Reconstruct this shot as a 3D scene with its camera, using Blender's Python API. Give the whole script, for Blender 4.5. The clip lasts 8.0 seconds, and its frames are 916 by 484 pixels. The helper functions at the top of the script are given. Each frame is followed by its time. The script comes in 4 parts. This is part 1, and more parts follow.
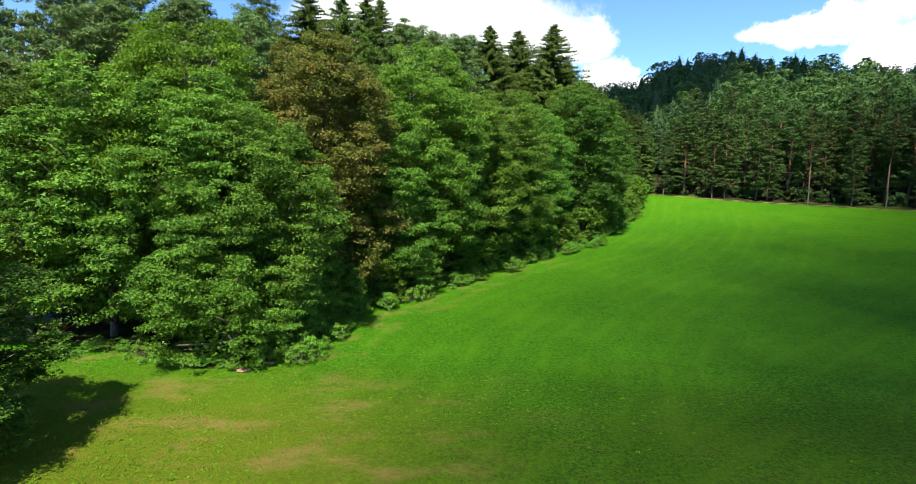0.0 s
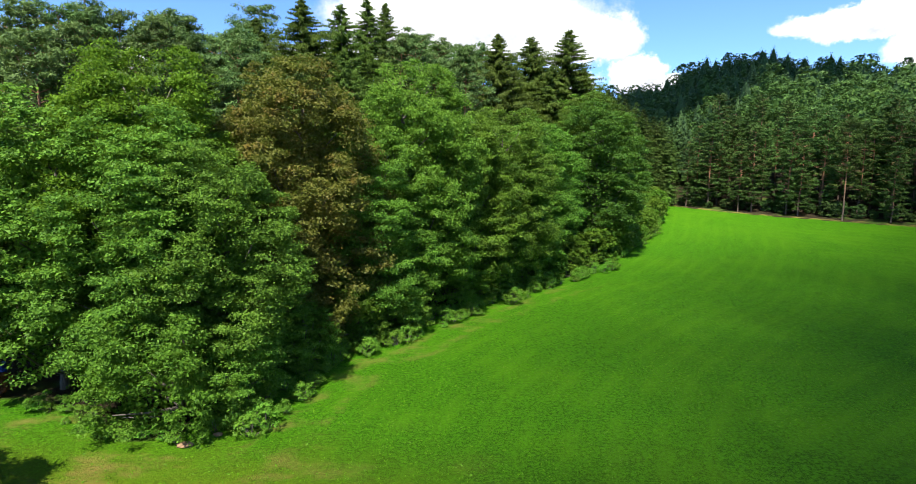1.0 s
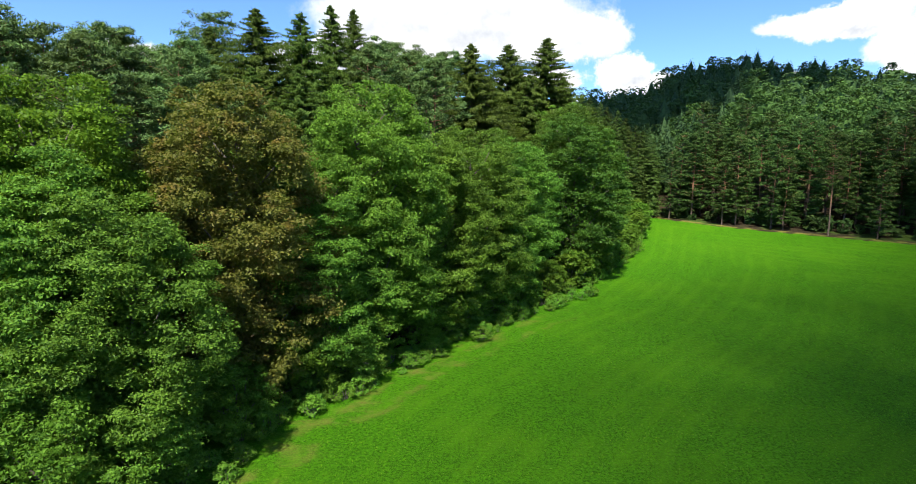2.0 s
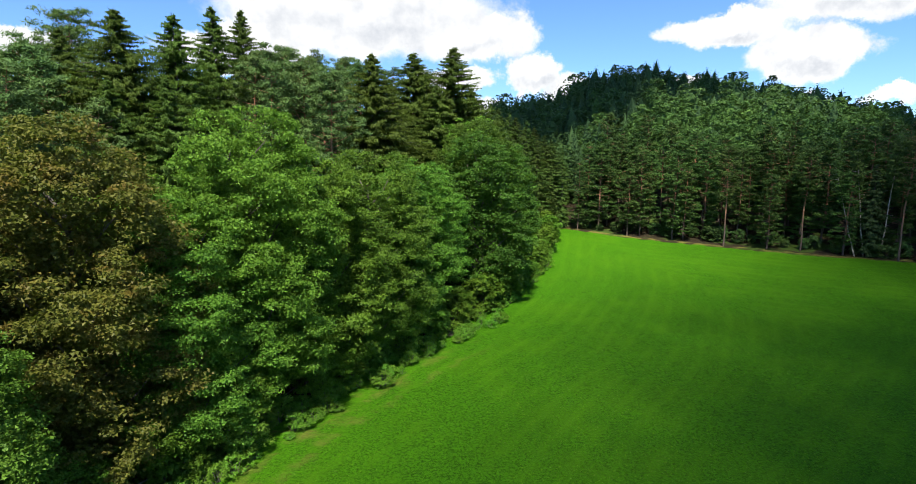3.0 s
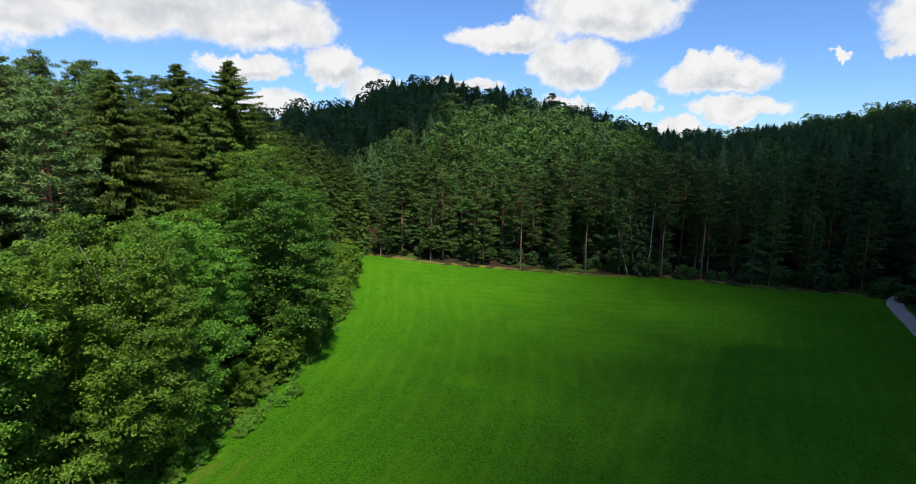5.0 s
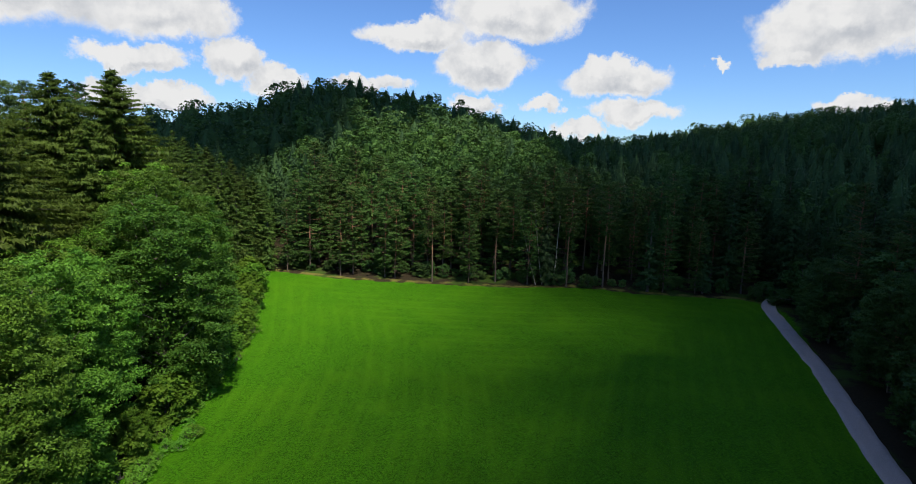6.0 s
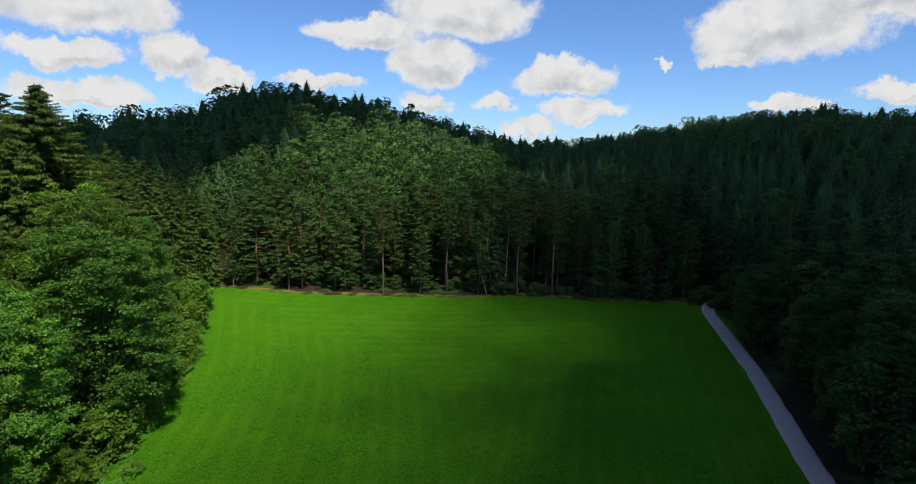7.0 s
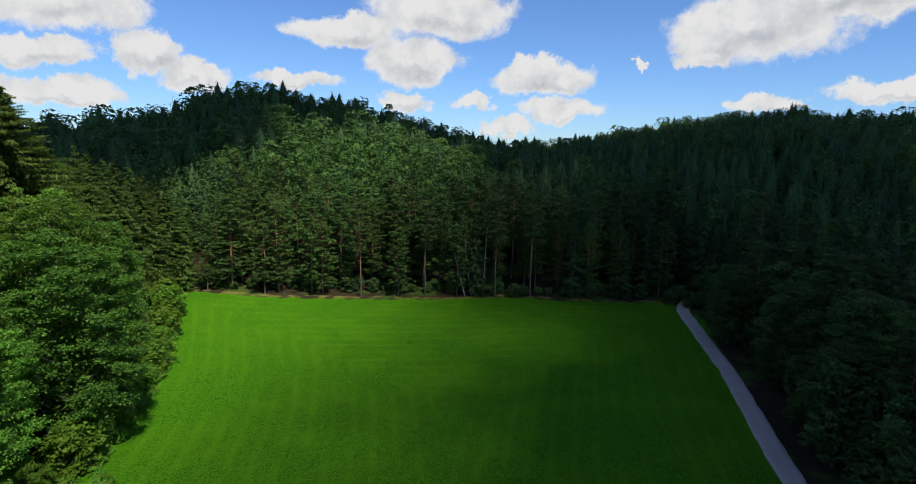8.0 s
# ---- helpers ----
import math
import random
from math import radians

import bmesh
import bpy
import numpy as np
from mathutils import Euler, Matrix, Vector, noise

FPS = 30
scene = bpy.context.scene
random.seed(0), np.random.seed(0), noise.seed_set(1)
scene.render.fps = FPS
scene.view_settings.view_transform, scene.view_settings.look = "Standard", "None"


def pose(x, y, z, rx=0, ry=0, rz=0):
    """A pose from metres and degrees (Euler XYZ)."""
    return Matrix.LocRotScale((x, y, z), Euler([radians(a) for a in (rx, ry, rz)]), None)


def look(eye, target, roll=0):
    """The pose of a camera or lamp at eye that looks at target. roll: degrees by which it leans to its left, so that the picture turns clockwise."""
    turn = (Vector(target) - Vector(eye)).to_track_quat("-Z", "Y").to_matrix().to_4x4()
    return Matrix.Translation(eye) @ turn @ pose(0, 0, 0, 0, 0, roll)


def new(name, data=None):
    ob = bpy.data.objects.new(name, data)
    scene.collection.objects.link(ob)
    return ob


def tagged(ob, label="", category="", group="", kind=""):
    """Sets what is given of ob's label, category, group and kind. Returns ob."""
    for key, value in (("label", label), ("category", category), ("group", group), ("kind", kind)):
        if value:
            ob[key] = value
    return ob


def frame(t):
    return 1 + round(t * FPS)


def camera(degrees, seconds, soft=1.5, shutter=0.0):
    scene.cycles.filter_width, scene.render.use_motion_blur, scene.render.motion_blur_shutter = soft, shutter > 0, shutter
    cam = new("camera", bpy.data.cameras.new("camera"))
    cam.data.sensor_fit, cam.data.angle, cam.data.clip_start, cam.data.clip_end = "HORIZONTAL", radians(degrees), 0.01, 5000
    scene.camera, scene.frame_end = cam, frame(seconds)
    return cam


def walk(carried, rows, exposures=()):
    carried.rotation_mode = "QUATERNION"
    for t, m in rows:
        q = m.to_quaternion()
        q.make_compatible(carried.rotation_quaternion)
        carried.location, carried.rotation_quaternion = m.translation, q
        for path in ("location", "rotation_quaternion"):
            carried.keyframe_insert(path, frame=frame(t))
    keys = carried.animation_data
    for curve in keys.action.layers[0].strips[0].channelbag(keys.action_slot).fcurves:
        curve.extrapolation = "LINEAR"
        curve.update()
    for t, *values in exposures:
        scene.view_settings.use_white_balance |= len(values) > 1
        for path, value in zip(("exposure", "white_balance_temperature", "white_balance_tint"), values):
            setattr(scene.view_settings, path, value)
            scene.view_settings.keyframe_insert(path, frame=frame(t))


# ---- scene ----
cam = camera(79.3, 8.0, soft=0.6)
METRES, EYE, TILT, LEAN, TURN = 28.0, 10.1, -8.0, 0.0, 0.0
ROWS = [
    (0.0, 0.0, 0.0, 0.0, 0.0, 0.0, -0.0),
    (0.5, 0.0476, 0.0619, 0.0486, 1.48, -0.1, -0.19),
    (1.0, 0.0863, 0.1271, 0.0985, 2.55, -0.23, -0.38),
    (2.5, 0.1759, 0.3226, 0.2487, -1.74, -0.6, 0.19),
    (3.0, 0.1996, 0.3842, 0.3011, -7.31, -0.84, 0.8),
    (3.5, 0.2233, 0.446, 0.3497, -12.51, -1.08, 1.43),
    (4.0, 0.2503, 0.5022, 0.3972, -17.3, -1.38, 1.96),
    (4.5, 0.2782, 0.5515, 0.4437, -22.11, -1.66, 2.41),
    (6.0, 0.3136, 0.5797, 0.5729, -36.24, -2.62, 3.32),
    (6.5, 0.3217, 0.5684, 0.609, -39.2, -2.89, 3.81),
    (7.0, 0.3304, 0.5648, 0.6411, -41.07, -3.11, 4.16),
    (7.5, 0.3381, 0.56, 0.6533, -42.38, -3.26, 4.36),
    (8.0, 0.3427, 0.5603, 0.6559, -43.17, -3.35, 4.42),
]
EXPOSURES = [(0.0, 1.3), (1.0, 1.26), (2.5, 1.07), (3.5, 0.9), (4.5, 0.72), (6.0, 0.5), (8.0, 0.42)]
walk(cam, [(t, pose(0, 0, EYE, TILT, LEAN, TURN) @ pose(METRES * x, METRES * y, METRES * z, 90 + pitch, roll, yaw)) for t, x, y, z, yaw, pitch, roll in ROWS], EXPOSURES)

# ---- light ----
SUN_AZ, SUN_EL = -168.0, 58.0          # degrees clockwise from +y, degrees up
sun = new("sun", bpy.data.lights.new("sun", "SUN"))
sun.data.energy, sun.data.angle, sun.data.color = 5.0, radians(0.6), (1.0, 0.95, 0.86)
a, e = radians(SUN_AZ), radians(SUN_EL)
sun.matrix_world = look((300 * math.sin(a) * math.cos(e), 300 * math.cos(a) * math.cos(e), 300 * math.sin(e)), (0, 0, 0))


class Nodes:
    """Short hand for building a node tree."""

    def __init__(self, tree):
        self.tree = tree
        tree.nodes.clear()

    def add(self, kind, values=None, operation="", data_type="", blend="", interpolation="", attribute=""):
        n = self.tree.nodes.new(kind)
        if operation:
            n.operation = operation
        if data_type:
            n.data_type = data_type
        if blend:
            n.blend_type = blend
        if interpolation:
            n.interpolation_type = interpolation
        if attribute:
            n.attribute_name = attribute
        for k, v in (values or {}).items():
            if isinstance(v, bpy.types.NodeSocket):
                self.tree.links.new(v, n.inputs[k])
            else:
                n.inputs[k].default_value = v
        return n

    def math(self, op, a, b=0.0, c=0.0, clamp=False):
        n = self.add("ShaderNodeMath", {0: a, 1: b, 2: c}, operation=op)
        n.use_clamp = clamp
        return n.outputs[0]

    def vec(self, op, a, b=(0, 0, 0), out=0):
        return self.add("ShaderNodeVectorMath", {0: a, 1: b}, operation=op).outputs[out]

    def step(self, v, lo, hi):
        n = self.add("ShaderNodeMapRange", {"Value": v, "From Min": lo, "From Max": hi}, interpolation="SMOOTHSTEP")
        return n.outputs[0]

    def mix(self, f, a, b, blend="MIX"):
        n = self.add("ShaderNodeMix", data_type="RGBA", blend=blend)
        for k, v in ((0, f), (6, a), (7, b)):
            if isinstance(v, bpy.types.NodeSocket):
                self.tree.links.new(v, n.inputs[k])
            else:
                n.inputs[k].default_value = (*v, 1) if isinstance(v, tuple) and len(v) == 3 else v
        return n.outputs[2]

    def noise(self, vector, scale, detail=3.0, rough=0.55):
        return self.add("ShaderNodeTexNoise", {"Vector": vector, "Scale": scale, "Detail": detail, "Roughness": rough})


# Cumulus clouds: bearing, height, half width and half height in degrees.
CLOUDS = [
    (-2, 13.4, 15, 4.6), (9, 11.6, 6.2, 2.9), (-12, 10.5, 5.5, 2.2), (-15, 9.2, 6, 2.2), (6.5, 7.4, 4.5, 1.4), (14.3, 8.2, 3.3, 2.0), (18.7, 6.7, 3.6, 1.5), (8.2, 4.4, 6.5, 1.2),
    (-31, 8.4, 5, 1.6), (27.6, 6.6, 4, 1.1), (32.5, 11.3, 6.0, 1.7), (41, 13.6, 8.0, 2.8), (38.3, 8.8, 5.3, 2.5), (51.8, 7.2, 6.0, 1.9),
    (51.0, 8.0, 3.0, 1.9), (38.3, 4.8, 2.8, 1.3), (44.8, 4.8, 2.5, 0.9), (53.6, 4.3, 5.0, 1.2), (48.4, 2.7, 3.2, 0.9), (70, 11.2, 8.0, 3.2),
    (77, 13.4, 8.0, 2.6), (66.6, 9.2, 2.8, 1.1), (72, 4.9, 4.0, 0.9), (80.5, 5.6, 4.5, 1.2), (60.7, 8.4, 1.0, 0.38),
]


def build_world():
    world = bpy.data.worlds.new("sky")
    scene.world = world
    world.use_nodes = True
    n = Nodes(world.node_tree)
    sky = n.add("ShaderNodeTexSky")
    sky.sky_type, sky.sun_disc, sky.sun_elevation, sky.sun_rotation = "NISHITA", False, radians(SUN_EL), radians(SUN_AZ % 360)
    sky.altitude, sky.air_density, sky.dust_density, sky.ozone_density = 400.0, 1.0, 0.35, 2.5
    way = n.add("ShaderNodeTexCoord").outputs["Generated"]
    xyz = n.add("ShaderNodeSeparateXYZ", {0: way}).outputs
    az = n.math("MULTIPLY", n.math("ARCTAN2", xyz[0], xyz[1]), 57.29578)
    el = n.math("MULTIPLY", n.math("ARCSINE", xyz[2]), 57.29578)
    big = n.noise(way, 14.0, 9.0, 0.66)
    warp = n.vec("MULTIPLY", n.vec("SUBTRACT", big.outputs["Color"], (0.5, 0.5, 0.5)), (8.2, 4.8, 0))
    place = n.vec("ADD", n.add("ShaderNodeCombineXYZ", {0: az, 1: el}).outputs[0], warp)
    def cloud_field(at):
        field = None
        for ca, ce, wa, he in CLOUDS:
            d = n.vec("LENGTH", n.vec("MULTIPLY", n.vec("SUBTRACT", at, (ca, ce, 0)), (1 / wa, 1 / he, 0)), out=1)
            field = d if field is None else n.math("SMOOTH_MIN", field, d, 0.15)
        return field

    field, above = cloud_field(place), cloud_field(n.vec("ADD", place, (-0.6, 1.1, 0)))
    # the rest of the sky carries loose clouds of the same kind
    rest = n.noise(n.vec("MULTIPLY", way, (1, 1, 2.2)), 3.2, 7.0, 0.6).outputs[0]
    away = n.math("MAXIMUM", n.step(n.math("ABSOLUTE", n.math("SUBTRACT", az, 27.0)), 62.0, 75.0), n.step(el, 20.0, 28.0))
    loose = n.math("MULTIPLY", n.step(rest, 0.54, 0.64), away)
    cover = n.math("MAXIMUM", n.step(field, 1.04, 0.72), loose)
    fine = n.noise(way, 22.0, 5.0, 0.55)
    lift = n.noise(n.vec("ADD", way, (-0.012, 0.012, 0.016)), 22.0, 5.0, 0.55)
    relief = n.math("SUBTRACT", fine.outputs[0], lift.outputs[0])
    base = n.math("SUBTRACT", 0.62, n.math("MULTIPLY", n.math("SUBTRACT", above, field), 1.7), clamp=True)
    grey = n.math("MULTIPLY", n.math("MULTIPLY", n.step(field, 0.95, 0.3), base), 0.72)
    lit = n.math("ADD", n.math("MULTIPLY", relief, 1.5), n.math("SUBTRACT", 0.98, grey), clamp=True)
    tone = n.mix(lit, (0.64, 0.68, 0.75), (1.10, 1.10, 1.10))
    cloud = n.add("ShaderNodeBackground", {"Color": tone, "Strength": CLOUD_GLOW})
    tint = n.mix(1.0, sky.outputs[0], SKY_TINT, "MULTIPLY")
    air = n.add("ShaderNodeBackground", {"Color": tint, "Strength": SKY_STRENGTH})
    both = n.add("ShaderNodeMixShader", {0: cover, 1: air.outputs[0], 2: cloud.outputs[0]})
    n.add("ShaderNodeOutputWorld", {0: both.outputs[0]})


CLOUD_GLOW, SKY_STRENGTH, SKY_TINT = 0.53, 0.075, (0.76, 1.04, 1.46)
build_world()


# ---- materials ----
def mesh_from(name, verts, faces, mat=None, smooth=False):
    """A mesh from arrays; faces all have the same number of corners."""
    me = bpy.data.meshes.new(name)
    verts, faces = np.asarray(verts, np.float32), np.asarray(faces, np.int32)
    n, k = faces.shape
    me.vertices.add(len(verts))
    me.vertices.foreach_set("co", verts.ravel())
    me.loops.add(n * k)
    me.loops.foreach_set("vertex_index", faces.ravel())
    me.polygons.add(n)
    me.polygons.foreach_set("loop_start", np.arange(0, n * k, k, dtype=np.int32))
    me.polygons.foreach_set("use_smooth", np.full(n, smooth))
    me.update(calc_edges=True)
    if mat:
        me.materials.append(mat)
    return me


def material(name):
    m = bpy.data.materials.new(name)
    m.use_nodes = True
    return m, Nodes(m.node_tree)


def leaf_material(name, dark, light, warm=(0.2, 0.18, 0.03), dry=0.0, through_light=0.35, rough=0.5, patch=0.35, gloss=0.12):
    """Foliage: varies leaf by leaf, bough by bough and tree by tree."""
    m, n = material(name)
    info = n.add("ShaderNodeObjectInfo").outputs["Random"]
    island = n.add("ShaderNodeNewGeometry").outputs["Random Per Island"]
    where = n.add("ShaderNodeTexCoord").outputs["Object"]
    shift = n.vec("ADD", where, n.add("ShaderNodeCombineXYZ", {0: n.math("MULTIPLY", info, 90.0)}).outputs[0])
    bough = n.noise(shift, patch, 3.0)
    f = n.math("ADD", n.math("MULTIPLY", n.math("POWER", island, 1.3), 0.72), n.math("MULTIPLY", n.step(bough.outputs[0], 0.3, 0.7), 0.36))
    c = n.mix(f, dark, light)
    c = n.mix(n.math("MULTIPLY", n.step(n.noise(shift, patch * 2.3, 2.0).outputs[0], 0.62 - 0.3 * dry, 0.78 - 0.2 * dry), 0.12 + 0.75 * dry), c, warm)
    hsv = n.add("ShaderNodeHueSaturation", {"Hue": n.math("MULTIPLY_ADD", info, 0.03, 0.470), "Value": n.math("MULTIPLY_ADD", info, 0.35, 0.82), "Color": c})
    p = n.add("ShaderNodeBsdfPrincipled", {"Base Color": hsv.outputs[0], "Roughness": rough, "Specular IOR Level": gloss})
    tr = n.add("ShaderNodeBsdfTranslucent", {"Color": n.mix(0.5, hsv.outputs[0], (0.16, 0.26, 0.02))})
    mix = n.add("ShaderNodeMixShader", {0: through_light, 1: p.outputs[0], 2: tr.outputs[0]})
    n.add("ShaderNodeOutputMaterial", {0: mix.outputs[0]})
    return m


def bark_material(name, low, high, band=None):
    m, n = material(name)
    where = n.add("ShaderNodeTexCoord").outputs["Object"]
    grain = n.noise(n.vec("MULTIPLY", where, (6, 6, 1.2)), 2.0, 5.0)
    c = n.mix(n.step(grain.outputs[0], 0.3, 0.7), low, high)
    if band:
        z = n.add("ShaderNodeSeparateXYZ", {0: where}).outputs[2]
        c = n.mix(n.step(n.math("ADD", z, n.math("MULTIPLY", grain.outputs[0], 4.0)), 5.0, 11.0), c, band)
    bump = n.add("ShaderNodeBump", {"Strength": 0.8, "Distance": 0.05, "Height": grain.outputs[0]})
    p = n.add("ShaderNodeBsdfPrincipled", {"Base Color": c, "Roughness": 0.9, "Normal": bump.outputs[0]})
    n.add("ShaderNodeOutputMaterial", {0: p.outputs[0]})
    return m


M_OAK = leaf_material("oak_leaf", (0.0329, 0.105, 0.0065), (0.128, 0.311, 0.021), through_light=0.42, rough=0.5, gloss=0.1)
M_ALDER = leaf_material("alder_leaf", (0.036, 0.108, 0.0155), (0.134, 0.327, 0.0346), through_light=0.38, rough=0.5, gloss=0.1)
M_DARK_ALDER = leaf_material("dark_alder_leaf", (0.0206, 0.0569, 0.00824), (0.08, 0.177, 0.0225), through_light=0.35, rough=0.5, gloss=0.1)
M_MAPLE = leaf_material("maple_leaf", (0.0435, 0.126, 0.013), (0.159, 0.365, 0.0406), through_light=0.42, rough=0.5, gloss=0.1)
M_BEECH = leaf_material("withered_leaf", (0.0592, 0.0739, 0.012), (0.13, 0.128, 0.0229), (0.174, 0.0843, 0.021), dry=0.4, through_light=0.3)
M_HAZEL = leaf_material("hazel_leaf", (0.0316, 0.0931, 0.00792), (0.112, 0.248, 0.0248), through_light=0.4, rough=0.5, gloss=0.1)
M_SPRUCE = leaf_material("spruce_needle", (0.0433, 0.08, 0.0125), (0.0963, 0.17, 0.0283), (0.0781, 0.0915, 0.0189), through_light=0.36, rough=0.6)
M_YOUNG_SPRUCE = leaf_material("young_spruce_needle", (0.0267, 0.0594, 0.0105), (0.0771, 0.137, 0.0226), (0.0411, 0.0524, 0.015), through_light=0.12, rough=0.6)
M_PINE = leaf_material("pine_needle", (0.0332, 0.0746, 0.0194), (0.122, 0.222, 0.059), (0.0958, 0.123, 0.0394), through_light=0.15, rough=0.55)
# darker than the near spruces: part of the wood's shade is in this colour
M_SHADED_SPRUCE = leaf_material("shaded_spruce_needle", (0.0155, 0.0395, 0.0136), (0.0464, 0.0926, 0.0274), (0.0646, 0.0819, 0.0274), through_light=0.1, rough=0.7, patch=0.22)
M_FAR_PINE = leaf_material("far_pine_needle", (0.0167, 0.0476, 0.0102), (0.0657, 0.133, 0.0258), (0.0464, 0.0794, 0.0205), through_light=0.12, rough=0.6, patch=0.22)
M_FAR_BROADLEAF = leaf_material("far_broad_leaf", (0.0228, 0.0638, 0.0158), (0.0607, 0.133, 0.0314), (0.113, 0.119, 0.0285), through_light=0.15, rough=0.6, patch=0.2)
M_NETTLE = leaf_material("nettle_leaf", (0.0584, 0.177, 0.0166), (0.125, 0.32, 0.0295), (0.233, 0.196, 0.0645), patch=0.8)
M_BARK = bark_material("grey_bark", (0.05, 0.042, 0.032), (0.14, 0.12, 0.09))
M_PINE_BARK = bark_material("pine_bark", (0.06, 0.045, 0.035), (0.13, 0.09, 0.065), (0.24, 0.115, 0.06))
M_PALE_BARK = bark_material("pale_bark", (0.16, 0.13, 0.10), (0.42, 0.37, 0.31))

def build_cloud():
    """The cumulus that stands before the sun: its shade lies on the track, the wood beyond it and half of the meadow."""
    rng = np.random.default_rng(77)
    height = 1000.0
    toward = np.array([math.sin(a), math.cos(a)]) * height / math.tan(e)
    px, py = (v.ravel() for v in np.meshgrid(np.arange(-160, 420, 13.0), np.arange(-220, 300, 13.0)))
    px, py = px + rng.uniform(-5, 5, px.size), py + rng.uniform(-5, 5, py.size)
    deep = cloud_depth(px, py)
    near = (px > -30) & (px < 150) & (py > -50) & (py < 130)
    keep = deep > np.where(near, 44, 18)
    body = np.column_stack([px[keep], py[keep], np.full(keep.sum(), 11.0), np.minimum(deep[keep] * 0.5, 60.0)])
    # wide frayed rim of wisps, smaller outwards
    wx, wy = (v.ravel() for v in np.meshgrid(np.arange(-30, 150, 4.5), np.arange(-50, 130, 4.5)))
    wx, wy = wx + rng.uniform(-0.7, 0.7, wx.size), wy + rng.uniform(-0.7, 0.7, wy.size)
    wd = cloud_depth(wx, wy)
    w = (wd < 60) & (wd > -14)
    rim = np.column_stack([wx[w], wy[w], 3.6 * np.clip((wd[w] + 15) / 56, 0, 1) ** 0.6, rng.uniform(0, 6, w.sum())])
    ball = bmesh.new()
    bmesh.ops.create_icosphere(ball, subdivisions=2, radius=1.0)
    bv = np.array([v.co for v in ball.verts])
    bf = np.array([[v.index for v in f.verts] for f in ball.faces])
    ball.free()
    vs, fs = [], []
    for x, y, r, up in np.concatenate([body, rim]):
        for z in ((0.0, up) if up > 14 else (up,)):
            size = r * (1 + 0.3 * (z > 14)) * np.array([1, 1, 0.75])
            fs.append(bf + len(vs) * len(bv))
            vs.append(bv * size * rng.uniform(0.9, 1.1, (len(bv), 1)) + (x + toward[0], y + toward[1], height + z))
    m, n = material("cloud")
    puff = n.noise(n.add("ShaderNodeNewGeometry").outputs["Position"], 0.05, 4.0)
    white = n.mix(puff.outputs[0], (0.78, 0.79, 0.81), (0.9, 0.9, 0.9))
    p = n.add("ShaderNodeBsdfDiffuse", {"Color": white})
    n.add("ShaderNodeOutputMaterial", {0: p.outputs[0]})
    return tagged(new("cloud", mesh_from("cloud", np.concatenate(vs), np.concatenate(fs), m, True)), "white cumulus cloud drifting high over the wood", "cloud", kind="structure")


def cloud_depth(x, y):
    """Metres inside the border of the cloud's shade, from its rounded lobes (centre and radius)."""
    out = np.full(np.shape(x), -1e9)
    for cx, cy, r in CLOUD_LOBES:
        out = np.maximum(out, r - np.hypot(x - cx, y - cy))
    return out


CLOUD_LOBES = [(69, 12, 66), (97, 0, 72), (112, 18, 80), (30, -50, 55), (125, 52.5, 74), (185, 130, 78), (142, 198, 62), (85, 226, 56), (112, 216, 60), (30, 182, 60), (150, 20, 80), (230, 40, 110), (90, -80, 110), (220, -70, 120), (330, 60, 80)]
build_cloud()


# ---- ground ----
# Border of the meadow, counter-clockwise from the near left.
BORDER = [(-70, 36), (-34, 31), (-20, 28.5), (-13.5, 25), (-10.5, 26), (-9.3, 30), (-7.8, 36), (-4.6, 41), (-1.5, 46.5), (3, 52), (8.5, 58.5), (15, 64.5), (20.5, 72),
          (26, 81), (31.5, 95), (34.5, 105), (37.3, 104.8), (43, 98), (52.3, 90.4), (66.5, 79.6), (75, 74.5), (82.5, 66.5), (93, 57), (89, 51), (73.1, 41.0), (58.4, 31.2), (20, 3.2),
          (-30, -37), (-90, -60), (-130, 0)]
# bearing, rise of the hill, distance of its crest, distance of its foot
HILLS = [(-180, 8, 200, 110), (-120, 8, 180, 90), (-90, 9, 150, 60), (-60, 8, 130, 45), (-30, 8, 120, 40), (-12, 9, 140, 50), (-4, 10, 150, 60), (4, 10, 180, 72), (10, 14, 210, 85),
         (18, 18.0, 203, 116), (24, 25.0, 206, 114), (32, 21.5, 228, 110), (39, 13, 210, 110), (47, 8, 285, 112), (54, 15, 290, 114), (64, 24, 290, 112), (71, 28.5, 275, 95), (79, 28, 255, 80),
         (90, 24, 240, 70), (120, 10, 180, 70), (180, 8, 200, 110)]
HILL_TABLE = np.array(HILLS, float)


def soft_rise(v, k):
    return k * np.logaddexp(0, v / k)


def ground_z(x, y):
    x, y = np.asarray(x, float), np.asarray(y, float)
    d, az = np.hypot(x, y), np.degrees(np.arctan2(x, y))
    rise, crest, foot = (np.interp(az, HILL_TABLE[:, 0], HILL_TABLE[:, i]) for i in (1, 2, 3))
    u = np.clip((d - foot) / (crest - foot), 0, 1)
    fade = np.clip(1 - (d - crest) / (2.0 * crest), 0, 1)
    base = 0.0927 * soft_rise(np.minimum(y, 115) - 58, 5) + 0.05 * soft_rise(np.minimum(x, 100) - 40, 5)
    return (base + rise * (0.55 * u + 0.45 * u * u * (3 - 2 * u))) * fade * fade * (3 - 2 * fade)


